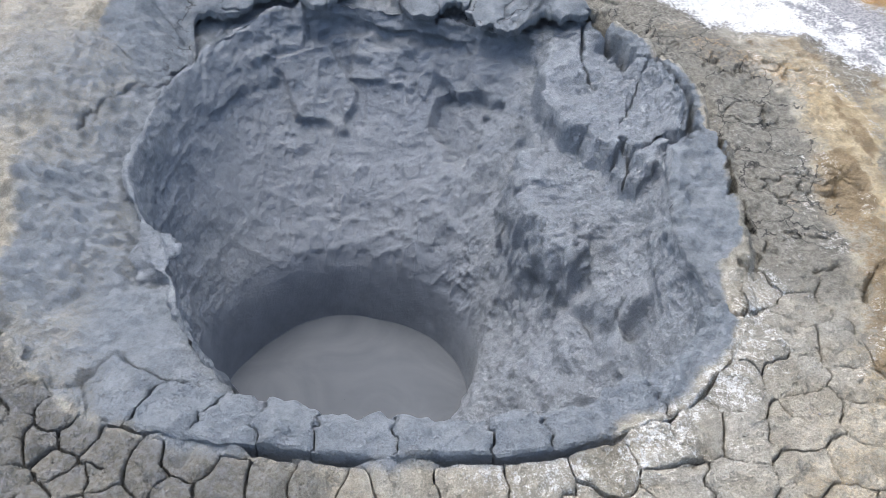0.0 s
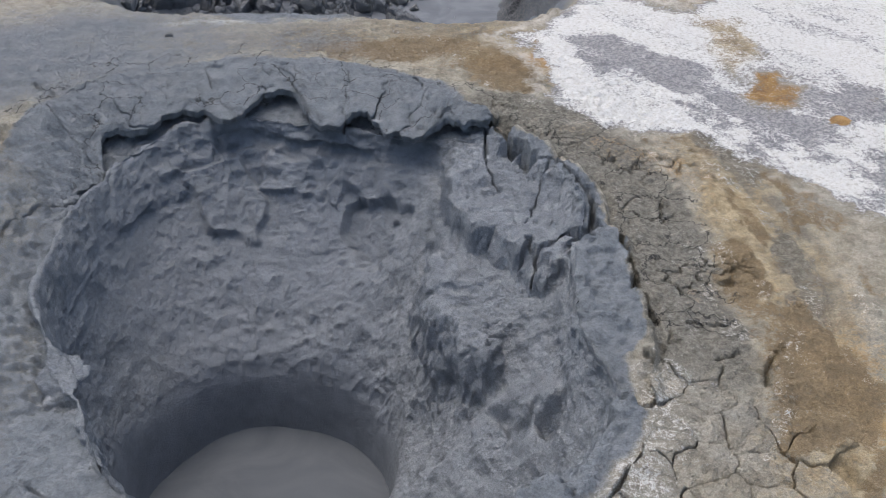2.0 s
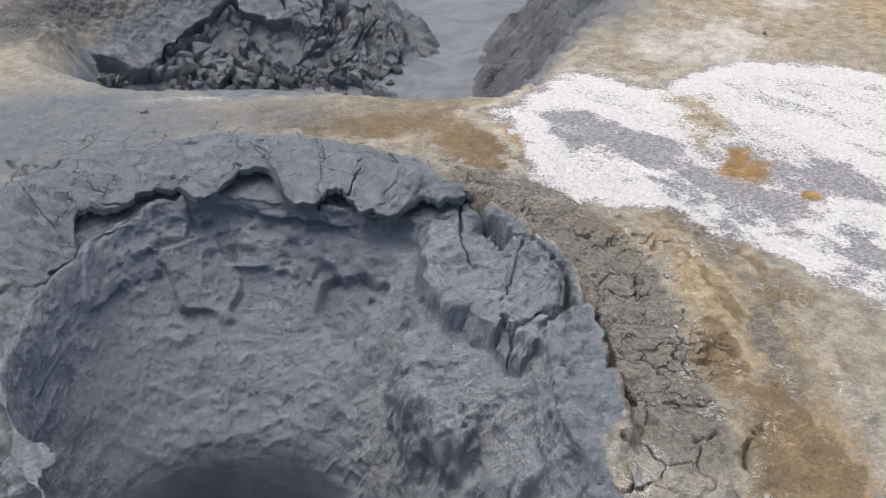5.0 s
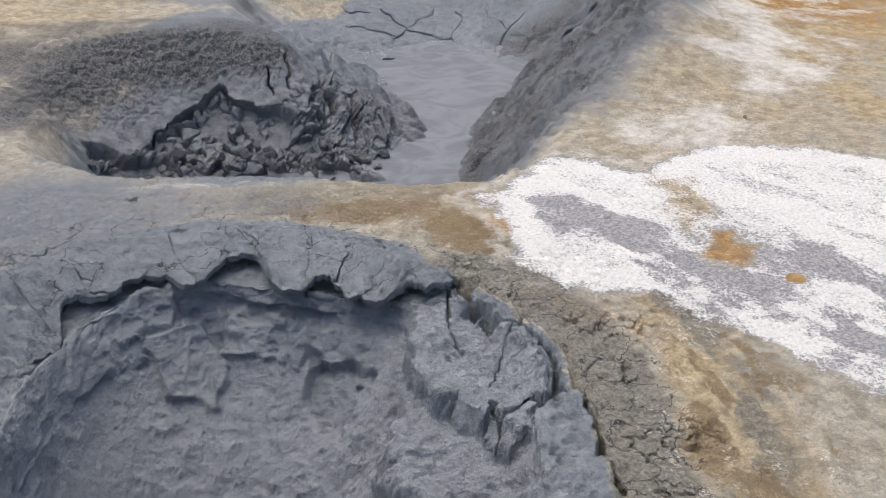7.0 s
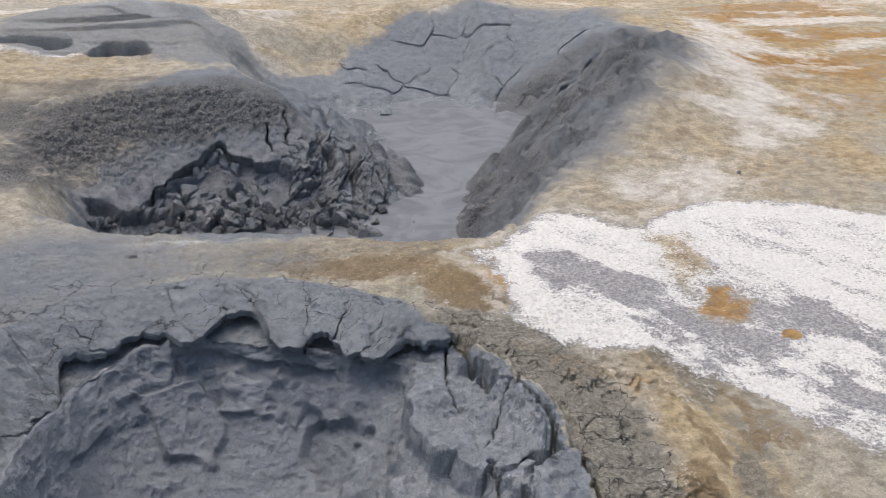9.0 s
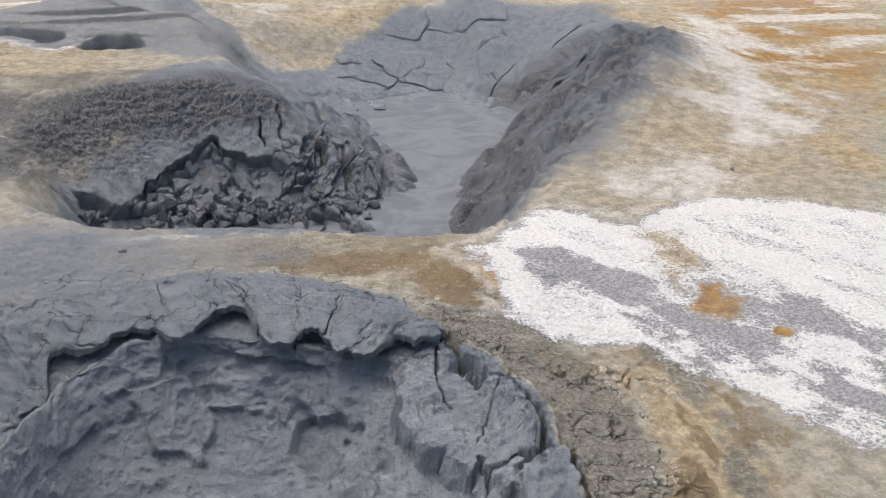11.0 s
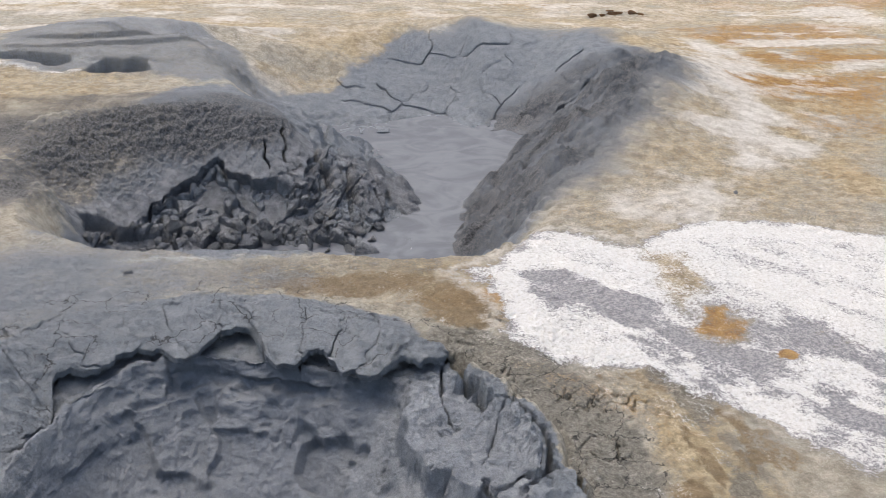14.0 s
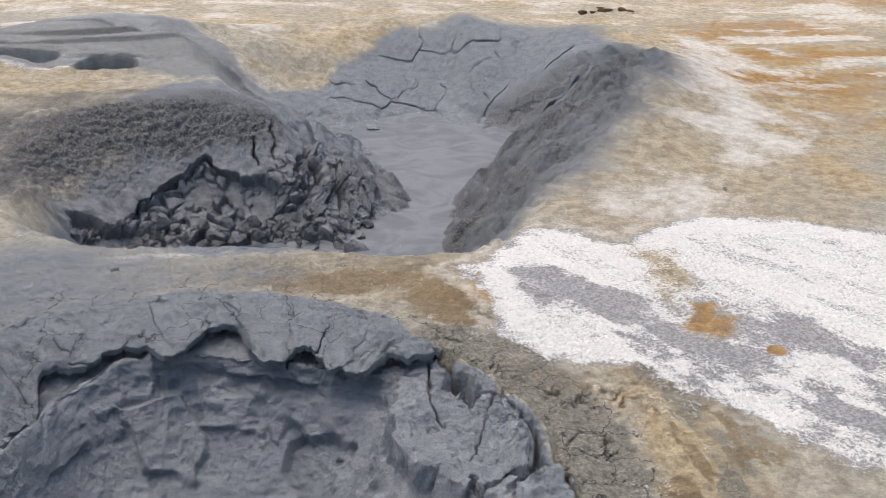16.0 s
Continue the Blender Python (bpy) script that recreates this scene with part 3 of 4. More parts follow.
def earth_material():
    m = Nodes("earth")
    big, mid, fine, grit = m.noise(3.0, 4), m.noise(14, 6, 0.65), m.noise(70, 5, 0.75), m.noise(260, 3, 0.75)
    patch = m.noise(13, 7, 0.66)
    jitter = m.math("ADD", m.math("MULTIPLY", m.math("SUBTRACT", mid, 0.5), 1.0), m.math("MULTIPLY", m.math("SUBTRACT", fine, 0.5), 1.8))
    speck = m.math("ADD", jitter, m.math("MULTIPLY", m.math("SUBTRACT", grit, 0.5), 1.2))

    calm = m.math("MULTIPLY", jitter, 0.45)

    def part(name, lo=0.3, hi=0.7, wild=True):
        return m.ramp(m.math("ADD", m.share(name), jitter if wild else calm), lo, hi)

    def dotted(name, lo, hi):
        return m.ramp(m.math("ADD", m.share(name), speck), lo, hi)
    base = m.mix(m.ramp(patch, 0.35, 0.65), (0.33, 0.297, 0.235), (0.52, 0.48, 0.40))
    base = m.mix(m.ramp(big, 0.4, 0.65, 0, 0.5), base, (0.35, 0.345, 0.32))
    base = m.mix(m.ramp(m.math("ADD", big, jitter), 0.65, 1.0, 0, 0.7), base, (0.58, 0.56, 0.51))
    ochre = m.mix(m.ramp(patch, 0.25, 0.75), m.mix(m.ramp(big, 0.4, 0.6), (0.25, 0.175, 0.095), (0.36, 0.27, 0.15)), (0.62, 0.51, 0.33))
    c = m.mix(m.math("MULTIPLY", part("ochre", 0.2, 0.9), 0.85), base, ochre)
    c = m.mix(m.math("MULTIPLY", part("olive"), 0.85), c, m.mix(m.ramp(fine, 0.35, 0.65), (0.165, 0.157, 0.135), (0.245, 0.235, 0.205)))
    c = m.mix(m.math("MULTIPLY", part("rust", 0.25, 0.9), 0.85), c, m.mix(m.ramp(mid, 0.3, 0.7), (0.25, 0.12, 0.035), (0.50, 0.29, 0.09)))
    c = m.mix(m.math("MULTIPLY", part("brown", 0.3, 0.75), 0.9), c, m.mix(m.ramp(mid, 0.3, 0.7), (0.20, 0.15, 0.092), (0.31, 0.235, 0.142)))
    c = m.mix(1.0, c, m.mix(m.ramp(grit, 0.35, 0.65), (0.86, 0.86, 0.86), (1.12, 1.12, 1.12)), "MULTIPLY")
    c = m.mix(1.0, c, m.mix(m.ramp(fine, 0.35, 0.65), (0.84, 0.84, 0.84), (1.13, 1.13, 1.13)), "MULTIPLY")
    c = m.mix(m.math("MULTIPLY", part("salt", 0.25, 0.85, False), 0.9), c, m.mix(m.ramp(patch, 0.3, 0.7), (0.56, 0.53, 0.47), (0.80, 0.775, 0.73)))
    c = m.mix(dotted("grey", 0.35, 0.75), c, m.mix(m.ramp(fine, 0.4, 0.6), (0.26, 0.26, 0.28), (0.47, 0.462, 0.468)))
    c = m.mix(dotted("crust", 0.28, 0.78), c, m.mix(m.ramp(fine, 0.3, 0.6), (0.66, 0.645, 0.60), (0.88, 0.878, 0.865)))
    mud = m.mix(m.ramp(mid, 0.3, 0.7), (0.192, 0.214, 0.241), (0.262, 0.286, 0.316))
    mud = m.mix(1.0, mud, m.mix(m.ramp(fine, 0.35, 0.65), (0.88, 0.88, 0.88), (1.1, 1.1, 1.1)), "MULTIPLY")
    mud = m.mix(1.0, mud, m.mix(m.ramp(grit, 0.35, 0.65), (0.92, 0.92, 0.92), (1.07, 1.07, 1.07)), "MULTIPLY")
    c = m.mix(part("mud", 0.1, 0.9, False), c, mud)
    c = m.mix(m.math("MULTIPLY", part("wet", 0.2, 0.8), 0.9), c, m.mix(m.ramp(mid, 0.3, 0.7), (0.12, 0.128, 0.142), (0.25, 0.26, 0.28)))
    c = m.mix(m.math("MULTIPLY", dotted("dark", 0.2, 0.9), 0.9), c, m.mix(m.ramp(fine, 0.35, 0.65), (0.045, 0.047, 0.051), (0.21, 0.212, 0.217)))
    line = m.math("MULTIPLY", m.cracks(7.0, 0.022), m.ramp(m.math("ADD", m.share("split"), m.math("MULTIPLY", m.math("SUBTRACT", big, 0.5), 2.0)), 0.6, 0.85))
    c = m.mix(m.math("MULTIPLY", line, 0.75), c, (0.05, 0.05, 0.05))
    m.bumped((m.math("SUBTRACT", m.ramp(mid, 0.3, 0.7), m.math("MULTIPLY", line, 0.6)), 0.016), (m.ramp(fine, 0.3, 0.7), 0.006), (m.crumbs(80), 0.004), (m.ramp(grit, 0.3, 0.7), 0.0012))
    return m.done(c, 0.92, 0.2)


def mud_material():
    m = Nodes("grey_mud")
    big, mid, fine, grit = m.noise(2.5, 4), m.noise(12, 6, 0.65), m.noise(60, 5, 0.75), m.noise(240, 3, 0.75)
    c = m.mix(m.ramp(mid, 0.3, 0.7), (0.25, 0.275, 0.308), (0.34, 0.366, 0.402))
    c = m.mix(m.ramp(big, 0.35, 0.65, 0, 0.4), c, (0.28, 0.298, 0.32))
    c = m.mix(1.0, c, m.mix(m.ramp(grit, 0.35, 0.65), (0.91, 0.91, 0.91), (1.08, 1.08, 1.08)), "MULTIPLY")
    c = m.mix(1.0, c, m.mix(m.ramp(fine, 0.35, 0.65), (0.87, 0.87, 0.87), (1.1, 1.1, 1.1)), "MULTIPLY")
    # damp mud of the pot wall, with the pit's shade painted in too
    wet = m.share("wet")
    c = m.mix(m.math("MULTIPLY", wet, 0.9), c, m.mix(m.ramp(mid, 0.3, 0.7), (0.11, 0.124, 0.147), (0.145, 0.162, 0.189)))
    dry = m.math("SUBTRACT", 1.0, m.math("MULTIPLY", wet, 0.8))
    m.bumped((m.math("MULTIPLY", dry, m.ramp(mid, 0.3, 0.7)), 0.012), (m.math("MULTIPLY", dry, m.ramp(fine, 0.3, 0.7)), 0.004), (m.math("MULTIPLY", dry, m.crumbs(70)), 0.006), (m.ramp(grit, 0.3, 0.7), 0.0008))
    return m.done(c, m.ramp(fine, 0.3, 0.7, 0.7, 0.95), 0.3)


def pool_material(name, low, high):
    m = Nodes(name)
    swirl, fine = m.noise(3.5, 4, 0.5, 1.5), m.noise(30, 3)
    c = m.mix(m.ramp(swirl, 0.35, 0.65), low, high)
    m.bumped((swirl, 0.006), (fine, 0.0015))
    return m.done(c, 0.8, 0.15)


def clod_material():
    m = Nodes("dry_clod")
    mid, fine = m.noise(5, 5), m.noise(28, 4, 0.7)
    tint = m.t.nodes.new("ShaderNodeObjectInfo").outputs["Random"]
    c = m.mix(m.ramp(fine, 0.35, 0.65), (0.13, 0.138, 0.15), (0.25, 0.26, 0.275))
    c = m.mix(m.math("MULTIPLY", tint, 0.5), c, (0.24, 0.245, 0.25))
    m.bumped((m.ramp(mid, 0.3, 0.7), 0.05), (m.ramp(fine, 0.3, 0.7), 0.02))
    return m.done(c, 0.9, 0.2)


EARTH, MUD, CLOD = earth_material(), mud_material(), clod_material()
POOL = pool_material("liquid_mud", (0.078, 0.086, 0.099), (0.097, 0.106, 0.12))
PALE_POOL = pool_material("pale_liquid_mud", (0.105, 0.114, 0.13), (0.142, 0.152, 0.169))


# ---- mesh helpers ----
def sheet(name, co, quads, mat, shares=None, parent=None):
    me = bpy.data.meshes.new(name)
    me.vertices.add(len(co))
    me.vertices.foreach_set("co", np.ascontiguousarray(co, np.float32).ravel())
    me.loops.add(quads.size)
    me.loops.foreach_set("vertex_index", np.ascontiguousarray(quads, np.int32).ravel())
    me.polygons.add(len(quads))
    me.polygons.foreach_set("loop_start", np.arange(len(quads), dtype=np.int32) * quads.shape[1])
    me.polygons.foreach_set("use_smooth", np.ones(len(quads), bool))
    me.update(calc_edges=True)
    for key, v in (shares or {}).items():
        a = me.attributes.new(key, "FLOAT", "POINT")
        a.data.foreach_set("value", np.ascontiguousarray(v, np.float32))
    me.materials.append(mat)
    ob = new(name, me)
    ob.parent = parent
    return ob


def grid_quads(nu, nv, closed=False):
    """Quads of a grid of nu rows by nv columns."""
    i, j = np.meshgrid(np.arange(nu - 1), np.arange(nv if closed else nv - 1), indexing="ij")
    k = (j + 1) % nv
    return np.stack([i * nv + j, i * nv + k, (i + 1) * nv + k, (i + 1) * nv + j], -1).reshape(-1, 4)


def compact(co, quads, shares):
    used, inverse = np.unique(quads, return_inverse=True)
    return co[used], inverse.reshape(quads.shape), {k: v[used] for k, v in shares.items()}


# ---- ground sheet: rings round the near pot, out to the horizon ----
def angle_steps():
    fine = np.linspace(-16, 128, 820, endpoint=False)
    rest = np.linspace(128, 344, 560, endpoint=False)
    return np.radians(np.concatenate([fine, rest])), 820


THETA, NFINE = angle_steps()
RINGS = np.concatenate([np.linspace(0, 0.45, 130, endpoint=False), np.linspace(0.45, 1.0, 80, endpoint=False), np.linspace(1.0, 6.6, 350, endpoint=False), np.linspace(6.6, 11, 110, endpoint=False), 11 * 1.22 ** np.arange(0, 24)])


def build_ground():
    nr, nt = len(RINGS), len(THETA)
    lip = r_wall(THETA)
    blend = step(0.3, 1.6, RINGS)[:, None]
    r = (lip * (1 - blend) + 0.9 * blend) + RINGS[:, None]
    x, y = CX + r * np.cos(THETA), CY + r * np.sin(THETA)
    z = ground_z(x, y)
    inside = np.maximum(step(-0.02, 0.0, r - r_in(THETA)), around(THETA, 92, 62))
    under = np.clip(slabs(THETA) * inside * (1 - step(-0.02, 0.03, r - r_out(THETA))) * 0.075 + plate_zone(x, y) * 0.028, 0, 0.075)
    olive_zone = step(0.01, 0.03, r - r_out(THETA)) * (1 - step(0.26, 0.42, r - r_out(THETA) + 0.1 * n2(x, y, 0.15, 37))) * around(THETA, 8, 58)
    rift = crack_cut(x, y) + olive_zone * step(-0.1, 0.3, n2(x, y, 0.16, 38)) * 0.022 * crazed(x, y, 0.085, 0.007, 120)
    z = z + rim_swell(x, y) - under - rift
    co = np.stack([x, y, z], -1).reshape(-1, 3)
    q = grid_quads(nr, nt, True).reshape(nr - 1, nt, 4)
    i, j = np.arange(nr - 1)[:, None], np.arange(nt)[None]
    cut = 340
    keep = (i < cut) | (j < NFINE)
    quads = [q[keep]]
    rows = np.unique(np.r_[np.arange(cut, nr - 1, 12), nr - 1])
    cols = np.r_[np.arange(NFINE, nt, 8), nt]
    a, b = np.meshgrid(np.arange(len(rows) - 1), np.arange(len(cols) - 1), indexing="ij")
    c0, c1 = cols[b] % nt, cols[b + 1] % nt
    quads.append(np.stack([rows[a] * nt + c0, rows[a] * nt + c1, rows[a + 1] * nt + c1, rows[a + 1] * nt + c0], -1).reshape(-1, 4))
    quads = np.concatenate(quads)
    quads = quads[:, ::-1]
    shares = covers(co[:, 0], co[:, 1], co[:, 2])
    mid = co[quads].mean(1)
    far = (polygon(mid[:, 0], mid[:, 1], FAR_MUD) < 0.03) & (basin(mid[:, 0], mid[:, 1]) < 1.6)
    mx, my = mid[:, 0], mid[:, 1]
    vent = far & (mx < -0.25) & (my > 7.25)
    east = far & ~vent & (mx > 0.95 + 0.22 * (my - 6)) & (my < 8.4) & (basin(mx, my) > 0.12)
    crater = far & ~vent & ~east
    for name, pick, label, kind, sort in (
            ("ground", ~far, "bare geothermal ground of tan clay with white salt crust and ochre stains", "structure", "ground"),
            ("mud_mound", vent, "low grey mud mound with a dark steam vent and whitish crest", "", "mound"),
            ("far_crater", crater, "steep grey mud crater with crumbling dark banks and cracked back wall", "", "crater"),
            ("bank", east, "", "", "")):
        c, f, s = compact(co, quads[pick], shares)
        ob = sheet(name, c, f, EARTH, s)
        if sort:
            tagged(ob, label, sort, kind=kind)
        else:
            ob.parent = bpy.data.objects["far_crater"]
    return lip


LIP_R = build_ground()


# ---- near mud pot: wall and pool ----
PX, PY, PZ, WELL_R, WELL_Z = -0.37, 2.17, -0.86, 0.43, -0.62
pot = tagged(new("mud_pot"), "deep round pot of wet grey mud with a cracked block rim", "mud pot")


# the wall in nine directions: share of the way from lip to well, and height
PROFILES = {
    90: ([0, 0.01, 0.03, 0.10, 0.22, 0.42, 0.70, 1], [0, -0.06, -0.13, -0.20, -0.28, -0.37, -0.48, -0.60]),
    130: ([0, 0.03, 0.08, 0.16, 0.27, 0.45, 0.70, 1], [0, -0.05, -0.10, -0.17, -0.25, -0.35, -0.48, -0.60]),
    165: ([0, 0.09, 0.18, 0.27, 0.37, 0.50, 0.72, 1], [0, -0.03, -0.07, -0.14, -0.22, -0.33, -0.47, -0.60]),
    200: ([0, 0.08, 0.17, 0.26, 0.35, 0.48, 0.72, 1], [0, -0.02, -0.06, -0.14, -0.26, -0.38, -0.50, -0.61]),
    235: ([0, 0.06, 0.10, 0.15, 0.24, 0.42, 0.70, 1], [0, -0.04, -0.12, -0.24, -0.36, -0.46, -0.54, -0.62]),
    285: ([0, -0.02, 0.00, 0.04, 0.12, 0.35, 0.70, 1], [0, -0.08, -0.20, -0.32, -0.42, -0.50, -0.57, -0.62]),
    335: ([0, 0.03, 0.10, 0.20, 0.36, 0.55, 0.80, 1], [0, -0.08, -0.14, -0.19, -0.26, -0.36, -0.49, -0.62]),
    15: ([0, 0.03, 0.12, 0.28, 0.45, 0.65, 0.85, 1], [0, -0.06, -0.11, -0.16, -0.23, -0.33, -0.47, -0.62]),
    48: ([0, 0.03, 0.10, 0.24, 0.42, 0.60, 0.82, 1], [0, -0.06, -0.11, -0.16, -0.23, -0.33, -0.47, -0.62]),
}
# terraces of the slumped bank: height at the rim side and inner side, outline in plan
SPUR = [(0.33, 3.27), (0.26, 2.89), (0.25, 2.70), (0.31, 2.60), (0.37, 2.57), (0.40, 2.46), (0.49, 2.39), (0.54, 2.33), (0.62, 2.36), (0.74, 2.36), (0.80, 2.62), (0.75, 2.90), (0.62, 3.27)]
BENCH = [(0.27, 2.94), (0.17, 2.57), (0.14, 2.28), (0.25, 2.18), (0.26, 2.05), (0.37, 2.13), (0.40, 2.21), (0.47, 2.26), (0.59, 2.27), (0.72, 2.48), (0.60, 2.64), (0.43, 2.87)]
BULGE = [(0.37, 2.17), (0.51, 2.36), (0.63, 2.34), (0.66, 2.00), (0.55, 1.83), (0.42, 1.89), (0.30, 1.92), (0.29, 1.98)]
TERRACES = [(-0.015, -0.085, 0.035, SPUR), (-0.12, -0.185, 0.055, BENCH), (-0.20, -0.27, 0.055, BULGE)]
# hollows (-) and slabs (+) on the wall
CAVE = [(0.30, 2.00), (0.39, 1.97), (0.45, 1.95), (0.43, 1.86), (0.32, 1.86)]
NOOK = [(0.45, 1.87), (0.54, 1.90), (0.49, 1.78), (0.43, 1.76)]
HOLLOWS = [(0.09, CAVE), (0.10, NOOK)]


def patch(deg, z, left, right, low, high, lean=0.0):
    """1 on a patch of the wall between two directions and two heights."""
    d = (deg + 180) % 360 - 180 + lean * (z + 0.25)
    side = np.minimum(d - left, right - d) * 0.017
    return step(-0.012, 0.012, np.minimum(side, np.minimum(z - low, high - z)))


def build_wall():
    nt = len(THETA)
    v = np.concatenate([np.linspace(0, 1, 290, endpoint=False), np.linspace(1, 1.4, 50)])[:, None]
    th = THETA[None]
    deg = np.degrees(th)
    s = np.clip(v, 0, 1)
    knots = np.linspace(0, 1, 8)
    f, drop, total = 0, 0, 0
    for centre, (q, h) in PROFILES.items():
        wgt = np.exp(-(((deg - centre + 180) % 360 - 180) / 24.0) ** 2) + 1e-6
        f, drop, total = f + wgt * np.interp(s + 0 * th, knots, q), drop + wgt * np.interp(s + 0 * th, knots, h), total + wgt
    f, drop = f / total, drop / total
    even = even_wall(th)
    lip = even + (LIP_R[None] - even) * np.exp(-s * 25)
    w = np.clip((v - 1) / 0.4, 0, 1)
    well = WELL_R * (1 + 0.025 * n2(np.cos(th), np.sin(th), 0.5, 31)) - 0.05 * w
    x = (CX + lip * np.cos(th)) * (1 - f) + (PX + well * np.cos(th)) * f
    y = (CY + lip * np.sin(th)) * (1 - f) + (PY + well * np.sin(th)) * f
    lx, ly = CX + LIP_R * np.cos(THETA), CY + LIP_R * np.sin(THETA)
    sunk = slabs(THETA) * np.maximum(step(-0.02, 0.0, LIP_R - r_in(THETA)), around(THETA, 92, 62)) * (1 - step(-0.02, 0.03, LIP_R - r_out(THETA))) * 0.075
    lipz = ground_z(lx, ly) + rim_swell(lx, ly) - sunk - crack_cut(lx, ly)
    z = lipz[None] * np.exp(-s * 14) + drop - 0.36 * w
    # terraces
    jx = x + 0.030 * n2(x, y, 0.11, 130) + 0.018 * n2(x, y, 0.045, 131) + 0.006 * n2(x, y, 0.018, 132)
    jy = y + 0.030 * n2(x, y, 0.11, 133) + 0.018 * n2(x, y, 0.045, 134) + 0.006 * n2(x, y, 0.018, 135)
    r = np.hypot(x - CX, y - CY)
    heap = 0.022 * n2(x, y, 0.13, 136) + 0.012 * (0.4 - np.abs(n2(x, y, 0.07, 137)))
    for high, low, edge, outline in TERRACES:
        inner = np.clip((0.92 - r) / 0.5, 0, 1)
        level = high + (low - high) * inner + heap + ((lipz[None] + 0.015) * (1 - step(0.0, 0.3, s)) if outline is SPUR else 0)
        on = 1 - step(-edge, 0.4 * edge, polygon(jx, jy, outline))
        z = np.where(level > z, z + (level - z) * on, z)
    for deep, outline in HOLLOWS:
        z = z - deep * (1 - step(-0.04, 0.02, polygon(jx, jy, outline)))
    z = z - 0.7 * crack_cut(x, y) * step(0.0, 0.02, s) * step(-0.16, -0.06, z)
    p = np.stack([x, y, z], -1)
    soft = p.copy()
    for _ in range(3):
        total = np.cumsum(np.concatenate([np.repeat(soft[:1], 12, 0), soft, np.repeat(soft[-1:], 12, 0)]), 0)
        soft[1:-1] = (total[24:] - total[:-24])[:-1][:len(soft) - 2] / 24
    p = p + (soft - p) * np.exp(-((v - 1.0) / 0.13) ** 4)[..., None]
    x, y, z = p[..., 0], p[..., 1], p[..., 2]
    du = np.roll(p, -4, 1) - np.roll(p, 4, 1)
    dv = np.gradient(p, axis=0)
    n = np.cross(du, dv)
    n /= np.linalg.norm(n, axis=-1, keepdims=True) + 1e-12
    n *= np.sign(n[..., 2].mean())
    n = (n + np.roll(n, 5, 1) + np.roll(n, -5, 1) + np.roll(n, 10, 1) + np.roll(n, -10, 1)) / 5
    n[3:-3] = (n[:-6] + n[3:-3] + n[6:]) / 3
    right, left, far = around(th, 2, 78), around(th, 195, 60), around(th, 95, 70)
    butt = right * (1 - step(-0.02, 0.10, -(x - 0.02 - 0.20 * np.clip(y - 1.85, 0, 1.4))))
    fadein = step(0, 0.04, v) * (1 - 0.9 * step(0.92, 1.12, v))
    d = 0.024 * n3(x, y, z, 0.22, 1) + 0.022 * (0.35 - np.abs(n3(x, y, z, 0.10, 2))) + 0.020 * (0.35 - np.abs(n3(x, y, z, 0.055, 3))) + 0.009 * (0.35 - np.abs(n3(x, y, z, 0.026, 4))) + 0.003 * n3(x, y, z, 0.011, 5)
    d = d * (1 - 0.45 * butt) * (1 - 0.5 * around(th, 165, 50)) * (1 - 0.3 * far)
    d = d + butt * (0.022 * n3(x, y, z, 0.13, 11) + 0.018 * (0.35 - np.abs(n3(x, y, z, 0.075, 12))) + 0.008 * (0.35 - np.abs(n3(x, y, z, 0.036, 17))) + 0.004 * n3(x, y, z, 0.016, 13))
    # beds under the far lip, a slipped tongue, a step and a dark hollow
    beds = n3(x * 0.25, y * 0.25, z, 0.045, 21) + 0.6 * n3(x * 0.4, y * 0.4, z, 0.022, 22)
    d = d + around(th, 92, 48) * 0.014 * beds * step(-0.30, -0.22, z) * (1 - step(-0.06, -0.02, z))
    wz, wd = z + 0.03 * n3(x, y, z, 0.08, 23) + 0.012 * n3(x, y, z, 0.03, 24), deg + 3 * n3(x, y, z, 0.1, 25)
    d = d + 0.028 * patch(wd, wz, 102, 115, -0.36, -0.17, -35) + 0.026 * patch(wd, wz, 80, 101, -0.27, -0.17) + 0.012 * patch(wd, wz, 118, 138, -0.22, -0.06, 20)
    d = d - 0.05 * patch(wd, wz, 60, 76, -0.34, -0.22) - 0.022 * patch(wd, wz, 74, 112, -0.15, -0.12)
    d = d - 0.05 * left * patch(wd + 360, wz, -150, -143, -0.12, -0.07)
    p = p + n * (d * fadein)[..., None]
    quads = grid_quads(len(v), nt, True)
    # damp plus painted pit shade: stronger low down, weaker on the buttress and upper left
    damp_shade = (0.62 + 0.25 * n3(x, y, z, 0.3, 19) + 0.4 * (1 - step(-0.66, -0.52, z))) * (1 - 0.9 * butt) * (1 - 0.7 * left * step(-0.2, -0.1, z)) * step(0.02, 0.15, s)
    sheet("crater_wall", p.reshape(-1, 3), quads, MUD, {"wet": np.clip(damp_shade, 0, 1).ravel()}, pot)


build_wall()


def build_pool(name, cx, cy, z, rx, ry, rings, spokes, label, mat):
    a = np.linspace(0, 2 * np.pi, spokes, endpoint=False)
    r = np.linspace(0.001, 1, rings)[:, None]
    x, y = cx + r * rx * np.cos(a), cy + r * ry * np.sin(a)
    zz = z + 0.004 * n2(x, y, 0.15, 61) + 0.002 * n2(x, y, 0.05, 62)
    ob = sheet(name, np.stack([x, y, zz], -1).reshape(-1, 3), grid_quads(rings, spokes, True), mat)
    return tagged(ob, label, "mud pool", kind="structure")


build_pool("mud_pool", PX, PY, PZ, 0.50, 0.50, 60, 120, "smooth pool of liquid grey mud at the bottom of the pot", POOL)
build_pool("mud_pool", 0.6, 6.7, FLOOR + 0.015, 1.9, 2.4, 110, 180, "pale grey liquid mud filling the far crater floor", PALE_POOL)


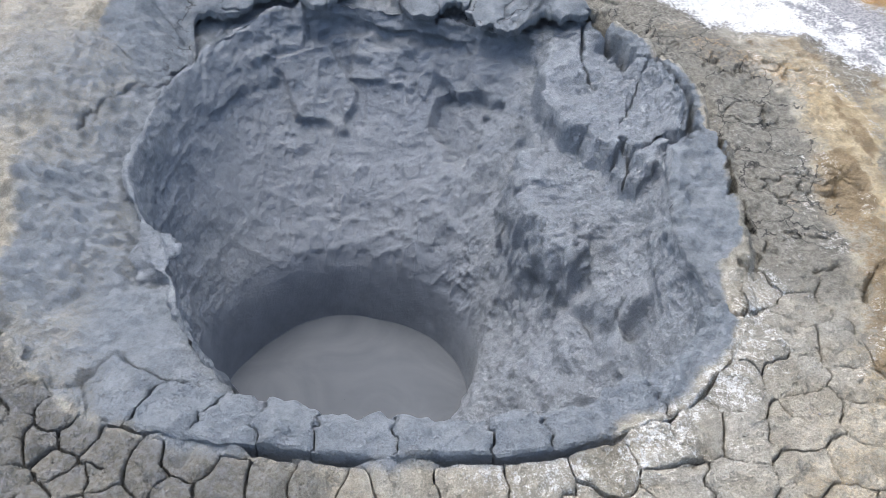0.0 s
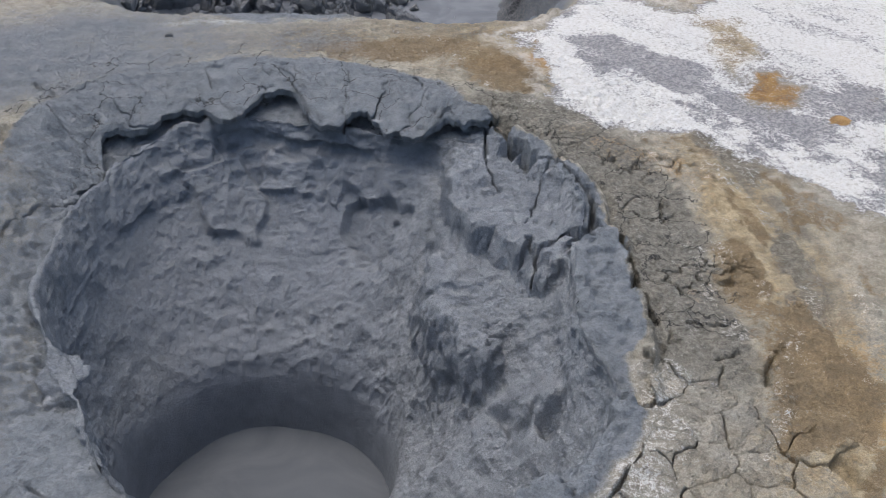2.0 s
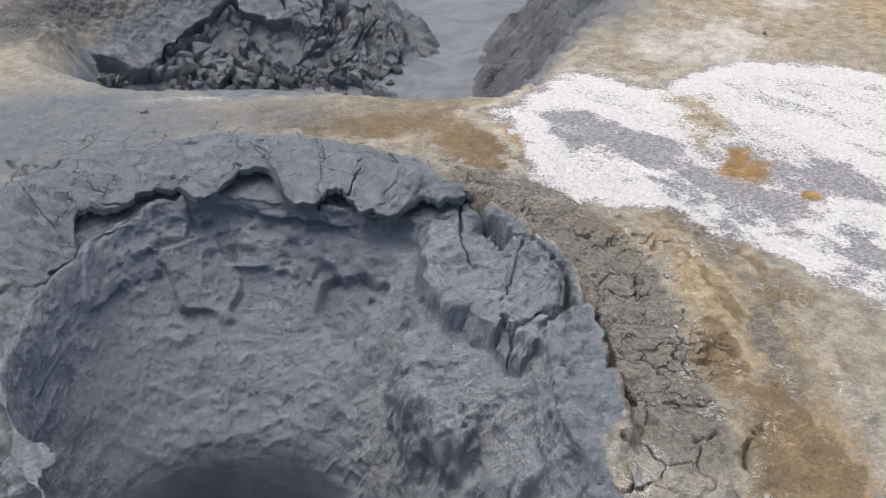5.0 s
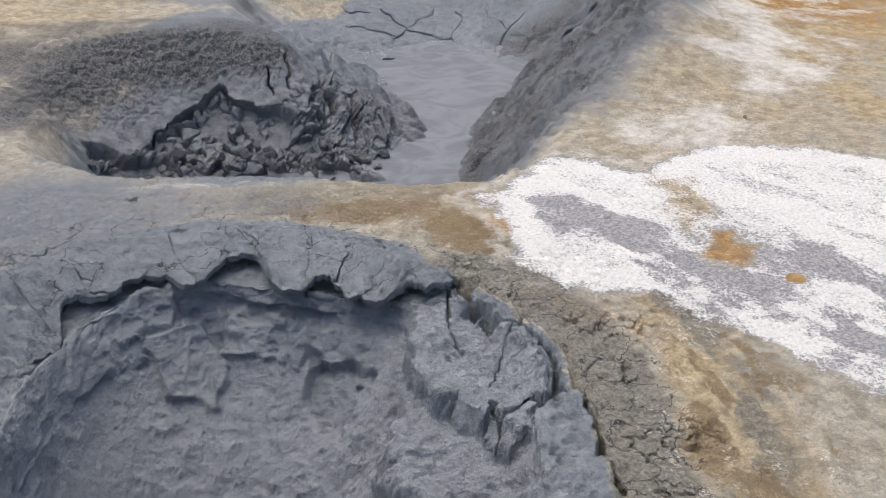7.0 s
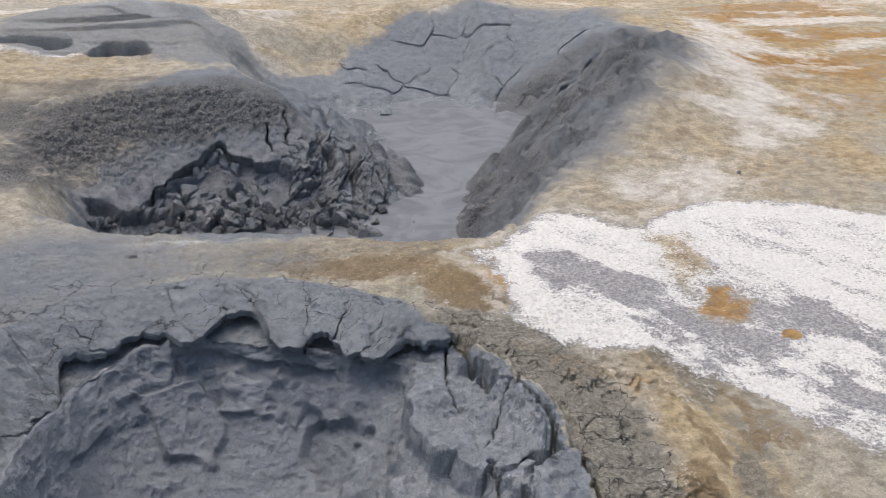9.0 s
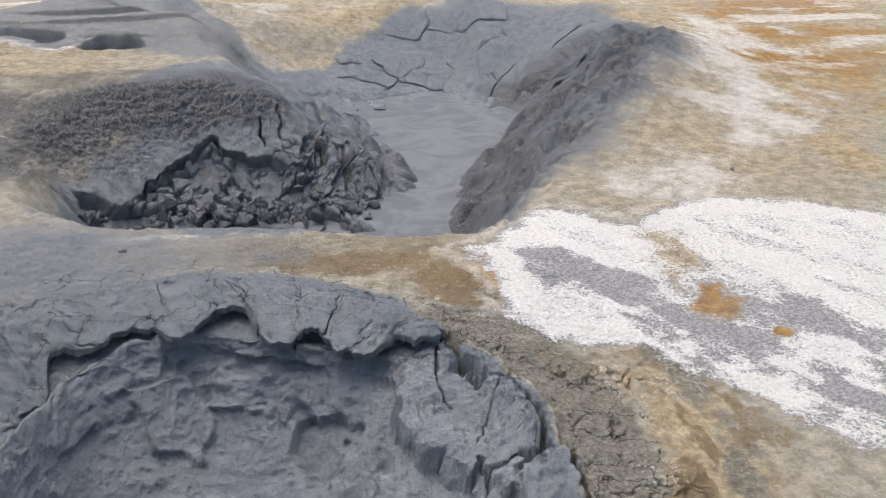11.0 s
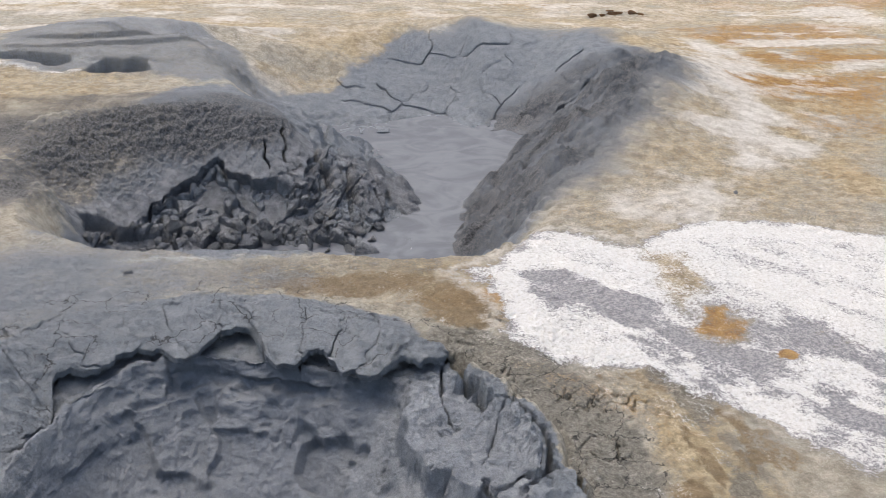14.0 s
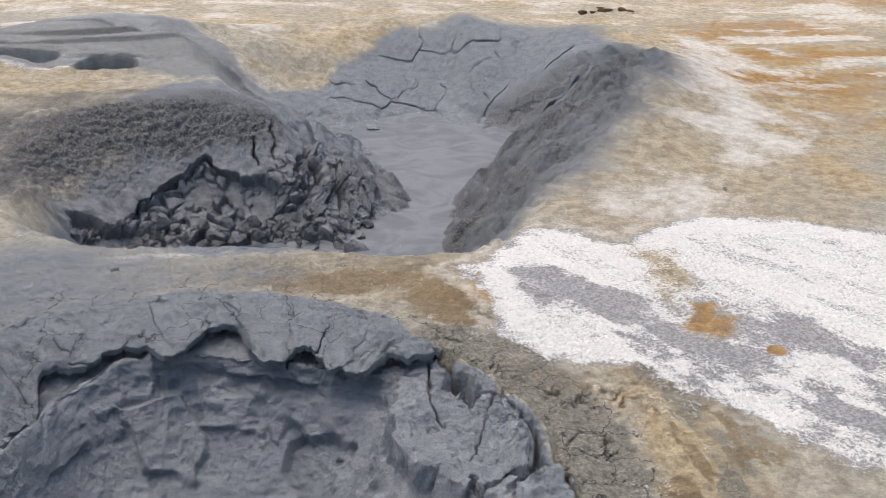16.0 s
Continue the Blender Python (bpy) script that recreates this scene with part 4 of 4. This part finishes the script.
# ---- rim blocks ----
def build_blocks():
    runs = ([234.1, 242.1, 250.1, 257.1, 263.1, 271.6, 282.1, 288.4, 301.4, 317.5], [51, 58, 62, 69, 76.5, 84.5, 94, 99, 107.5, 115, 124, 134, 146])
    rnd = random.Random(5)
    pairs = [(a, b, n) for n, cuts in enumerate(runs) for a, b in zip(cuts, cuts[1:])]
    nu = 24
    for k, (a0, a1, flat) in enumerate(pairs):
        nv = 8 + int((a1 - a0) * 2.6)
        u = np.linspace(0, 1, nu)[:, None]
        v = np.linspace(0, 1, nv)[None]
        wav = lambda b: b + (2.2 if flat else 1.0) * (n2(u * 0.3 + b, u * 0 + b * 0.37, 0.12, 7) + 0.5 * n2(u * 0.3 + b, u * 0 + b * 0.37, 0.04, 8))
        gap = rnd.choice((0.08, 0.1, 0.24)) if flat else rnd.choice((0.12, 0.2, 0.4))
        t0, t1 = wav(a0) + gap * 0.5, wav(a1) - gap * 0.5
        th = np.radians(t0 * (1 - v) + t1 * v)
        r0, r1 = r_in(th), r_out(th) + (0.032 if flat else -0.006 - 0.010 * around(th, 275, 28))
        r = r0 * (1 - u) + r1 * u
        x, y = CX + r * np.cos(th), CY + r * np.sin(th)
        edge = np.minimum(np.minimum(u * 1.6, (1 - u) * 1.6), np.minimum(v, 1 - v) * (1.0 * (a1 - a0) / 8))
        crown = (-0.007 * np.exp(-edge / 0.025) - 0.006 * (1 - u) ** 4) * (0.4 if flat else 1.0)
        z = ground_z(x, y) + rim_swell(x, y) + crown + rnd.uniform(-0.004, 0.004) + rnd.uniform(-0.01, 0.01) * (u - 0.5) + rnd.uniform(-0.006, 0.006) * (v - 0.5)
        z = z + (0.008 + 0.016 * around(th, 350, 40)) * n2(x, y, 0.07, 33) + (0.006 + 0.008 * around(th, 350, 40)) * n2(x, y, 0.03, 34) + 0.010 * around(th, 275, 34)
        top = np.stack([x, y, z], -1).reshape(-1, 3)
        border = np.r_[np.arange(nv), np.arange(2 * nv - 1, nu * nv, nv), np.arange(nu * nv - 2, (nu - 1) * nv - 1, -1), np.arange((nu - 2) * nv, 0, -nv)]
        mid = top[border].mean(0)
        low = top[border].copy()
        low[:, :2] = mid[:2] + (low[:, :2] - mid[:2]) * 0.99
        low[:, 2] -= 0.010 if flat else 0.04
        lower = top[border].copy()
        lower[:, :2] = mid[:2] + (lower[:, :2] - mid[:2]) * 0.95
        lower[:, 2] -= 0.026 if flat else 0.095
        co = np.concatenate([top, low, lower])
        m, nb = len(top), len(border)
        i = np.arange(nb)
        j = (i + 1) % nb
        quads = np.concatenate([grid_quads(nu, nv), np.stack([border[i], m + i, m + j, border[j]], -1), np.stack([m + i, m + nb + i, m + nb + j, m + j], -1)])
        sheet("rim_block", co, quads, EARTH, covers(co[:, 0], co[:, 1], co[:, 2]), pot).data.set_sharp_from_angle(angle=radians(38))


build_blocks()


# ---- pieces split off dried mud ----
def clip(poly, px, py, qx, qy):
    """The part of a polygon that is nearer to p than to q."""
    mx, my, nx, ny = (px + qx) / 2, (py + qy) / 2, qx - px, qy - py
    out = []
    for (ax, ay), (bx, by) in zip(poly, poly[1:] + poly[:1]):
        da, db = (ax - mx) * nx + (ay - my) * ny, (bx - mx) * nx + (by - my) * ny
        if da <= 0:
            out.append((ax, ay))
        if da * db < 0:
            f = da / (da - db)
            out.append((ax + f * (bx - ax), ay + f * (by - ay)))
    return out


def shatter(name, seeds, picked, box, gap, grain, fit, height, thick, mat, parent, rnd, tilt=0.07, heave=0.45, coarse=1.0, flat=False):
    """Plates with the shapes of the cells round scattered seeds, laid on a surface."""
    pts = np.array(seeds)
    for k, (px, py) in enumerate(seeds):
        if not picked[k]:
            continue
        d = np.hypot(pts[:, 0] - px, pts[:, 1] - py)
        poly = [(px - box, py - box), (px + box, py - box), (px + box, py + box), (px - box, py + box)]
        for q in np.argsort(d)[1:16]:
            poly = clip(poly, px, py, *seeds[q])
        if len(poly) < 3:
            continue
        p = np.array(poly)
        c = p.mean(0)
        line = []
        for a, b in zip(p, np.roll(p, -1, 0)):
            n = max(2, int(np.hypot(*(b - a)) / grain))
            line += [a + (b - a) * t / n for t in range(n)]
        e = np.array(line)
        e = e + np.stack([n2(e[:, 0], e[:, 1], grain * 2.6, 14), n2(e[:, 0], e[:, 1], grain * 2.6, 15)], -1) * grain * 0.9
        tight = gap(px, py)
        e = fit(c + (e - c) * (1 - tight / np.maximum(np.hypot(*(e - c).T), 0.02))[:, None])
        lift, tx, ty = rnd.uniform(-heave, heave) * grain, rnd.uniform(-tilt, tilt), rnd.uniform(-tilt, tilt)
        lie = height
        if flat:
            h0, away = height(c[:1], c[1:])[0], e - c
            slope = np.linalg.lstsq(np.column_stack([away, np.ones(len(e))]), height(c[0] + 0.8 * away[:, 0], c[1] + 0.8 * away[:, 1]), rcond=None)[0]
            steep = max(1.0, math.hypot(slope[0], slope[1]) / 0.8)
            lie = lambda x, y: 0.5 * (h0 + slope[2]) + ((x - c[0]) * slope[0] + (y - c[1]) * slope[1]) / steep
        shrink = np.array([0.92, 0.99, 0.985, 0.93, 0.8, 0.64, 0.48, 0.32, 0.16, 0.02])
        sag = np.array([1.0, 0.45, 0.09, 0.02, -0.02, -0.04, -0.06, -0.07, -0.08, -0.08])
        xy = (c + (e - c)[None] * shrink[:, None, None]).reshape(-1, 2)
        z = lie(xy[:, 0], xy[:, 1]) - np.repeat(sag, len(e)) * thick + lift + (xy[:, 0] - c[0]) * tx + (xy[:, 1] - c[1]) * ty
        z = z + coarse * grain * (0.6 * n2(xy[:, 0], xy[:, 1], grain * 2.3, 16) + 0.45 * n2(xy[:, 0], xy[:, 1], grain, 17))
        co = np.column_stack([xy, z])
        sheet(name, co, grid_quads(len(shrink), len(e), True), mat, covers(co[:, 0], co[:, 1], co[:, 2]), parent).data.set_sharp_from_angle(angle=radians(48))


# ---- loose plates of dried mud ----
def build_plates(ground):
    rnd = random.Random(11)
    seeds = []
    for _ in range(9000):
        a = radians(rnd.uniform(195, 420))
        r = rnd.uniform(0.75, 1.75)
        x, y = CX + r * math.cos(a), CY + r * math.sin(a)
        if r < float(r_out(np.array(a))) + 0.03:
            continue
        size = 0.058 if math.degrees(a) < 262 else 0.085 if math.degrees(a) < 352 else 0.06
        if all((x - p) ** 2 + (y - q) ** 2 > size * size for p, q in seeds):
            seeds.append((x, y))
    pts = np.array(seeds)

    def outside(e):
        th, r = np.arctan2(e[:, 1] - CY, e[:, 0] - CX), np.hypot(e[:, 0] - CX, e[:, 1] - CY)
        r = np.maximum(r, r_out(th) + 0.006)
        return np.stack([CX + r * np.cos(th), CY + r * np.sin(th)], -1)
    shatter("mud_plate", seeds, plate_zone(pts[:, 0], pts[:, 1]) > 0.5, 0.15, lambda x, y: 0.003 if x < -0.3 else 0.0013, 0.012, outside, lambda x, y: ground_z(x, y) + rim_swell(x, y), 0.045, EARTH, ground, rnd, 0.08, 0.5, 0.85)


build_plates(bpy.data.objects["ground"])


# ---- cracked slabs on the back slope of the far crater ----
def build_slabs(crater):
    rnd = random.Random(23)
    seeds = []
    for _ in range(1500):
        x, y = rnd.uniform(-0.1, 2.7), rnd.uniform(8.35, 10.1)
        if all((x - p) ** 2 + (1.6 * (y - q)) ** 2 > 0.38 ** 2 for p, q in seeds):
            seeds.append((x, y))
    pts = np.array(seeds)
    d = basin(pts[:, 0], pts[:, 1])
    picked = (d > 0.15) & (d < 1.3) & (pts[:, 0] > 0.1) & (pts[:, 0] < 2.4) & (pts[:, 1] < 9.8) & (polygon(pts[:, 0], pts[:, 1], FAR_MUD) < -0.15)
    shatter("mud_slab", seeds, picked, 0.5, lambda x, y: 0.005, 0.04, lambda e: e, lambda x, y: relief(x, y) + 0.016, 0.05, EARTH, crater, rnd, 0.05, 0.3, 0.3)


build_slabs(bpy.data.objects["far_crater"])


# ---- broken west bank of the far crater ----
def build_west(crater):
    x, y = np.meshgrid(np.linspace(-2.12, 0.78, 590), np.linspace(5.10, 6.78, 300))
    z = tops_cut(x, y)
    p = np.stack([x, y, z], -1)
    n = np.cross(np.gradient(p, axis=1), np.gradient(p, axis=0))
    for _ in range(4):
        n[3:-3] = (n[:-6] + n[3:-3] + n[6:]) / 3
        n[:, 3:-3] = (n[:, :-6] + n[:, 3:-3] + n[:, 6:]) / 3
    n /= np.linalg.norm(n, axis=-1, keepdims=True)
    wx, wy = x + 0.04 * n2(x, y, 0.14, 140) + 0.015 * n2(x, y, 0.05, 141), y + 0.04 * n2(x, y, 0.14, 142) + 0.015 * n2(x, y, 0.05, 143)
    up = 1.3 * z + 0.35 * wy
    slip = polygon(wx, wy, SLUMP)
    slump = 1 - step(-0.012, 0.012, slip)
    nose = step(-0.02, 0.12, wx)
    soil = step(0.0, 0.22, slip + 0.12 * n2(x, y, 0.2, 144)) * (1 - step(-0.25, 0.15, x + 0.3 * n2(x, y, 0.3, 145)))
    # loose soil above, smooth face below it
    a, _ = cells2(x, y, 0.055, 12)
    b, _ = cells2(x, y, 0.028, 13)
    d = soil * (0.030 * (0.6 - a) + 0.016 * (0.6 - b)) + 0.010 * n3(x, y, z, 0.16, 41) + 0.006 * n3(x, y, z, 0.05, 42) + 0.003 * n3(x, y, z, 0.02, 43)
    # slipped blocks: three sizes of broken faces
    ux, uy = x + 0.006 * n2(x, y, 0.03, 151), 1.3 * z + 0.35 * y + 0.006 * n2(x, y, 0.03, 152)
    big, j0 = facets(ux + 0.3 * uy, uy, 0.23, 5)
    mid, j1 = facets(ux - 0.4 * uy, uy, 0.11, 6)
    small, j2 = facets(ux + 0.2 * uy, uy - 0.2 * ux, 0.05, 7)
    broken = 0.040 * big + 0.028 * mid + 0.012 * small - 0.035 * (1 - step(0.0, 0.07, j0)) - 0.020 * (1 - step(0.0, 0.10, j1))
    d = d + slump * (1 - nose) * (broken - 0.03 - 0.03 * step(0.0, 0.12, -slip))
    # upright slabs of the nose
    tall, j3 = facets(ux, 0.5 * uy, 0.16, 8)
    chips, j4 = facets(ux + 0.3 * uy, 0.8 * uy, 0.07, 9)
    d = d + slump * nose * (0.038 * tall + 0.018 * chips - 0.04 * (1 - step(0.0, 0.07, j3)) - 0.012 * (1 - step(0.0, 0.1, j4)))
    cut = np.zeros(x.shape)
    for ax, ay, bx, by, wide in RIFTS:
        cut = np.maximum(cut, 1 - step(0.2, 1.0, capsule(wx, wy, ax, ay, 0.0, bx, by, 0.0) / (wide * (0.9 + 0.5 * n2(x, y, 0.07, 146)))))
    fine = crazed(x, 1.2 * y, 0.13, 0.009, 150) * step(0.0, 0.3, n2(x, y, 0.3, 147)) * step(-0.5, -0.2, x) * (1 - soil)
    # hollow under the lip at the western foot, its shade also put into the colour
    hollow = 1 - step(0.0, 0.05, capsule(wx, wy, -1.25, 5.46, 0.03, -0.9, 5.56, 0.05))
    d = d - 0.10 * cut - 0.02 * fine - 0.10 * hollow
    on = west(x, y)
    p = p + n * (d * on)[..., None]
    p[..., 2] -= 0.05 * (1 - on)
    shares = covers(x.ravel(), y.ravel(), z.ravel())
    # dark soil, and the hollow's shade painted with the same colour
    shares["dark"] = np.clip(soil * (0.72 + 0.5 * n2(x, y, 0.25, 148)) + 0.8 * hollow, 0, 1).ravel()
    shares["wet"] = np.clip(0.9 + 0.2 * n2(x, y, 0.3, 153) + slump * (0.35 * np.where(nose > 0.5, tall, big) + 0.25 * mid - 0.38) - 0.5 * soil, 0, 1).ravel()
    shares["mud"] = np.clip(1 - 0.75 * soil * step(0.0, 0.4, -x - 0.9 + 0.5 * n2(x, y, 0.3, 149)), 0, 1).ravel()
    shares["brown"] = np.clip(0.75 * nose * cut + slump * 0.5 * step(0.5, 0.9, mid) * (1 - step(0.1, 0.3, np.abs(x + 0.6))), 0, 1).ravel()
    shares["crust"] = np.clip(0.5 * slump * step(0.75, 0.95, small) * bump(x, y, -0.75, 5.7, 0.15, 0.15) + 0.25 * bump(x, y, -0.22, 6.2, 0.1, 0.2), 0, 1).ravel()
    for key in ("ochre", "rust", "olive", "grey", "split"):
        shares[key] = shares[key] * 0.3
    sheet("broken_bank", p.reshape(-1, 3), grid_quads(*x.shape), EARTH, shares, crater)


build_west(bpy.data.objects["far_crater"])


# ---- clods and slabs fallen from the broken bank ----
def clod_mesh(rnd, thin):
    bm = bmesh.new()
    for _ in range(11):
        v = Vector((rnd.gauss(0, 1), rnd.gauss(0, 1), rnd.gauss(0, 1))).normalized()
        bm.verts.new((max(-0.75, min(0.75, v.x)), max(-0.7, min(0.7, v.y)), thin * max(-0.6, min(0.6, v.z))))
    hull = bmesh.ops.convex_hull(bm, input=bm.verts)
    bmesh.ops.delete(bm, geom=[g for g in hull["geom_interior"] if isinstance(g, bmesh.types.BMVert)], context="VERTS")
    bmesh.ops.dissolve_limit(bm, angle_limit=radians(14), verts=bm.verts, edges=bm.edges)
    bmesh.ops.bevel(bm, geom=list(bm.edges), offset=0.045, segments=2, affect="EDGES")
    bmesh.ops.triangulate(bm, faces=bm.faces)
    bmesh.ops.subdivide_edges(bm, edges=[e for e in bm.edges if e.calc_length() > 0.3], cuts=2)
    for v in bm.verts:
        v.co += v.co.normalized() * 0.09 * noise.noise(v.co * 3.1 + Vector((rnd.random(), 0, 0)))
    me = bpy.data.meshes.new("mud_clod")
    bm.to_mesh(me)
    bm.free()
    me.materials.append(CLOD)
    return me


def slope_turn(x, y):
    e = 0.06
    h = lambda a, b: float(tops_cut(np.array(a), np.array(b)))
    n = Vector((h(x - e, y) - h(x + e, y), h(x, y - e) - h(x, y + e), 2 * e)).normalized()
    return n.to_track_quat("Z", "Y").to_matrix().to_4x4()


def build_clods():
    rnd = random.Random(31)
    kinds = [clod_mesh(rnd, 1.0) for _ in range(7)]
    spots = []
    for _ in range(4000):
        x, y, size = rnd.uniform(-1.25, 0.45), rnd.uniform(5.25, 5.8), rnd.uniform(0.015, 0.055)
        if -0.03 < float(basin(np.array(x), np.array(y))) < 0.28 and all(math.hypot(x - p, y - q) > 0.72 * (size + r) for p, q, r in spots):
            spots.append((x, y, size))
        if len(spots) >= 44:
            break
    for x, y, size in spots:
        ob = new("mud_clod", rnd.choice(kinds))
        z = max(float(tops_cut(np.array(x), np.array(y))), FLOOR + 0.015)
        tip = pose(0, 0, 0, rnd.uniform(-25, 25), rnd.uniform(-25, 25), rnd.uniform(0, 360))
        ob.matrix_world = Matrix.Translation((x, y, z + 0.15 * size)) @ slope_turn(x, y) @ tip @ Matrix.Diagonal((size * rnd.uniform(0.8, 1.4), size, size, 1))
        tagged(ob, "angular dark grey clod of dried mud fallen from the bank", "clod", "fallen clods")


build_clods()

# ---- a pebble on the ridge ----
bm = bmesh.new()
bmesh.ops.create_icosphere(bm, subdivisions=3, radius=1)
for v in bm.verts:
    v.co *= 1 + 0.25 * noise.noise(v.co * 1.7)
me = bpy.data.meshes.new("pebble")
bm.to_mesh(me)
bm.free()
me.materials.append(CLOD)
pebble = new("pebble", me)
pebble.matrix_world = pose(-0.79, 4.0, float(ground_z(np.array(-0.79), np.array(4.0))) + 0.008, 0, 0, 20) @ Matrix.Diagonal((0.019, 0.011, 0.009, 1))
tagged(pebble, "small flat dark stone lying on the tan ridge", "stone")

other = copy_thing(pebble, pose(2.26, 4.86, float(ground_z(np.array(2.26), np.array(4.86))) + 0.006, 0, 0, 75))
tagged(other, "small dark stone on the white salt crust")


# ---- rusty clods on the far flat ----
def rust_material():
    m = Nodes("rusty_clay")
    mid = m.noise(20, 5)
    m.bumped((m.ramp(mid, 0.3, 0.7), 0.03))
    return m.done(m.mix(m.ramp(mid, 0.3, 0.7), (0.12, 0.06, 0.03), (0.30, 0.17, 0.08)), 0.9, 0.2)


def build_rusty():
    rnd, mat = random.Random(53), rust_material()
    for _ in range(9):
        x, y, size = rnd.gauss(3.45, 0.16), rnd.gauss(11.0, 0.12), rnd.uniform(0.03, 0.08)
        me = clod_mesh(rnd, 1.0)
        me.materials.clear()
        me.materials.append(mat)
        ob = new("mud_clod", me)
        ob.matrix_world = pose(x, y, float(relief(np.array(x), np.array(y))) + 0.1 * size, 0, 0, rnd.uniform(0, 360)) @ Matrix.Diagonal((size * 1.5, size, size * 0.5, 1))
        tagged(ob, "rusty brown clod of clay on the pale flat", "clod", "rusty clods")


build_rusty()
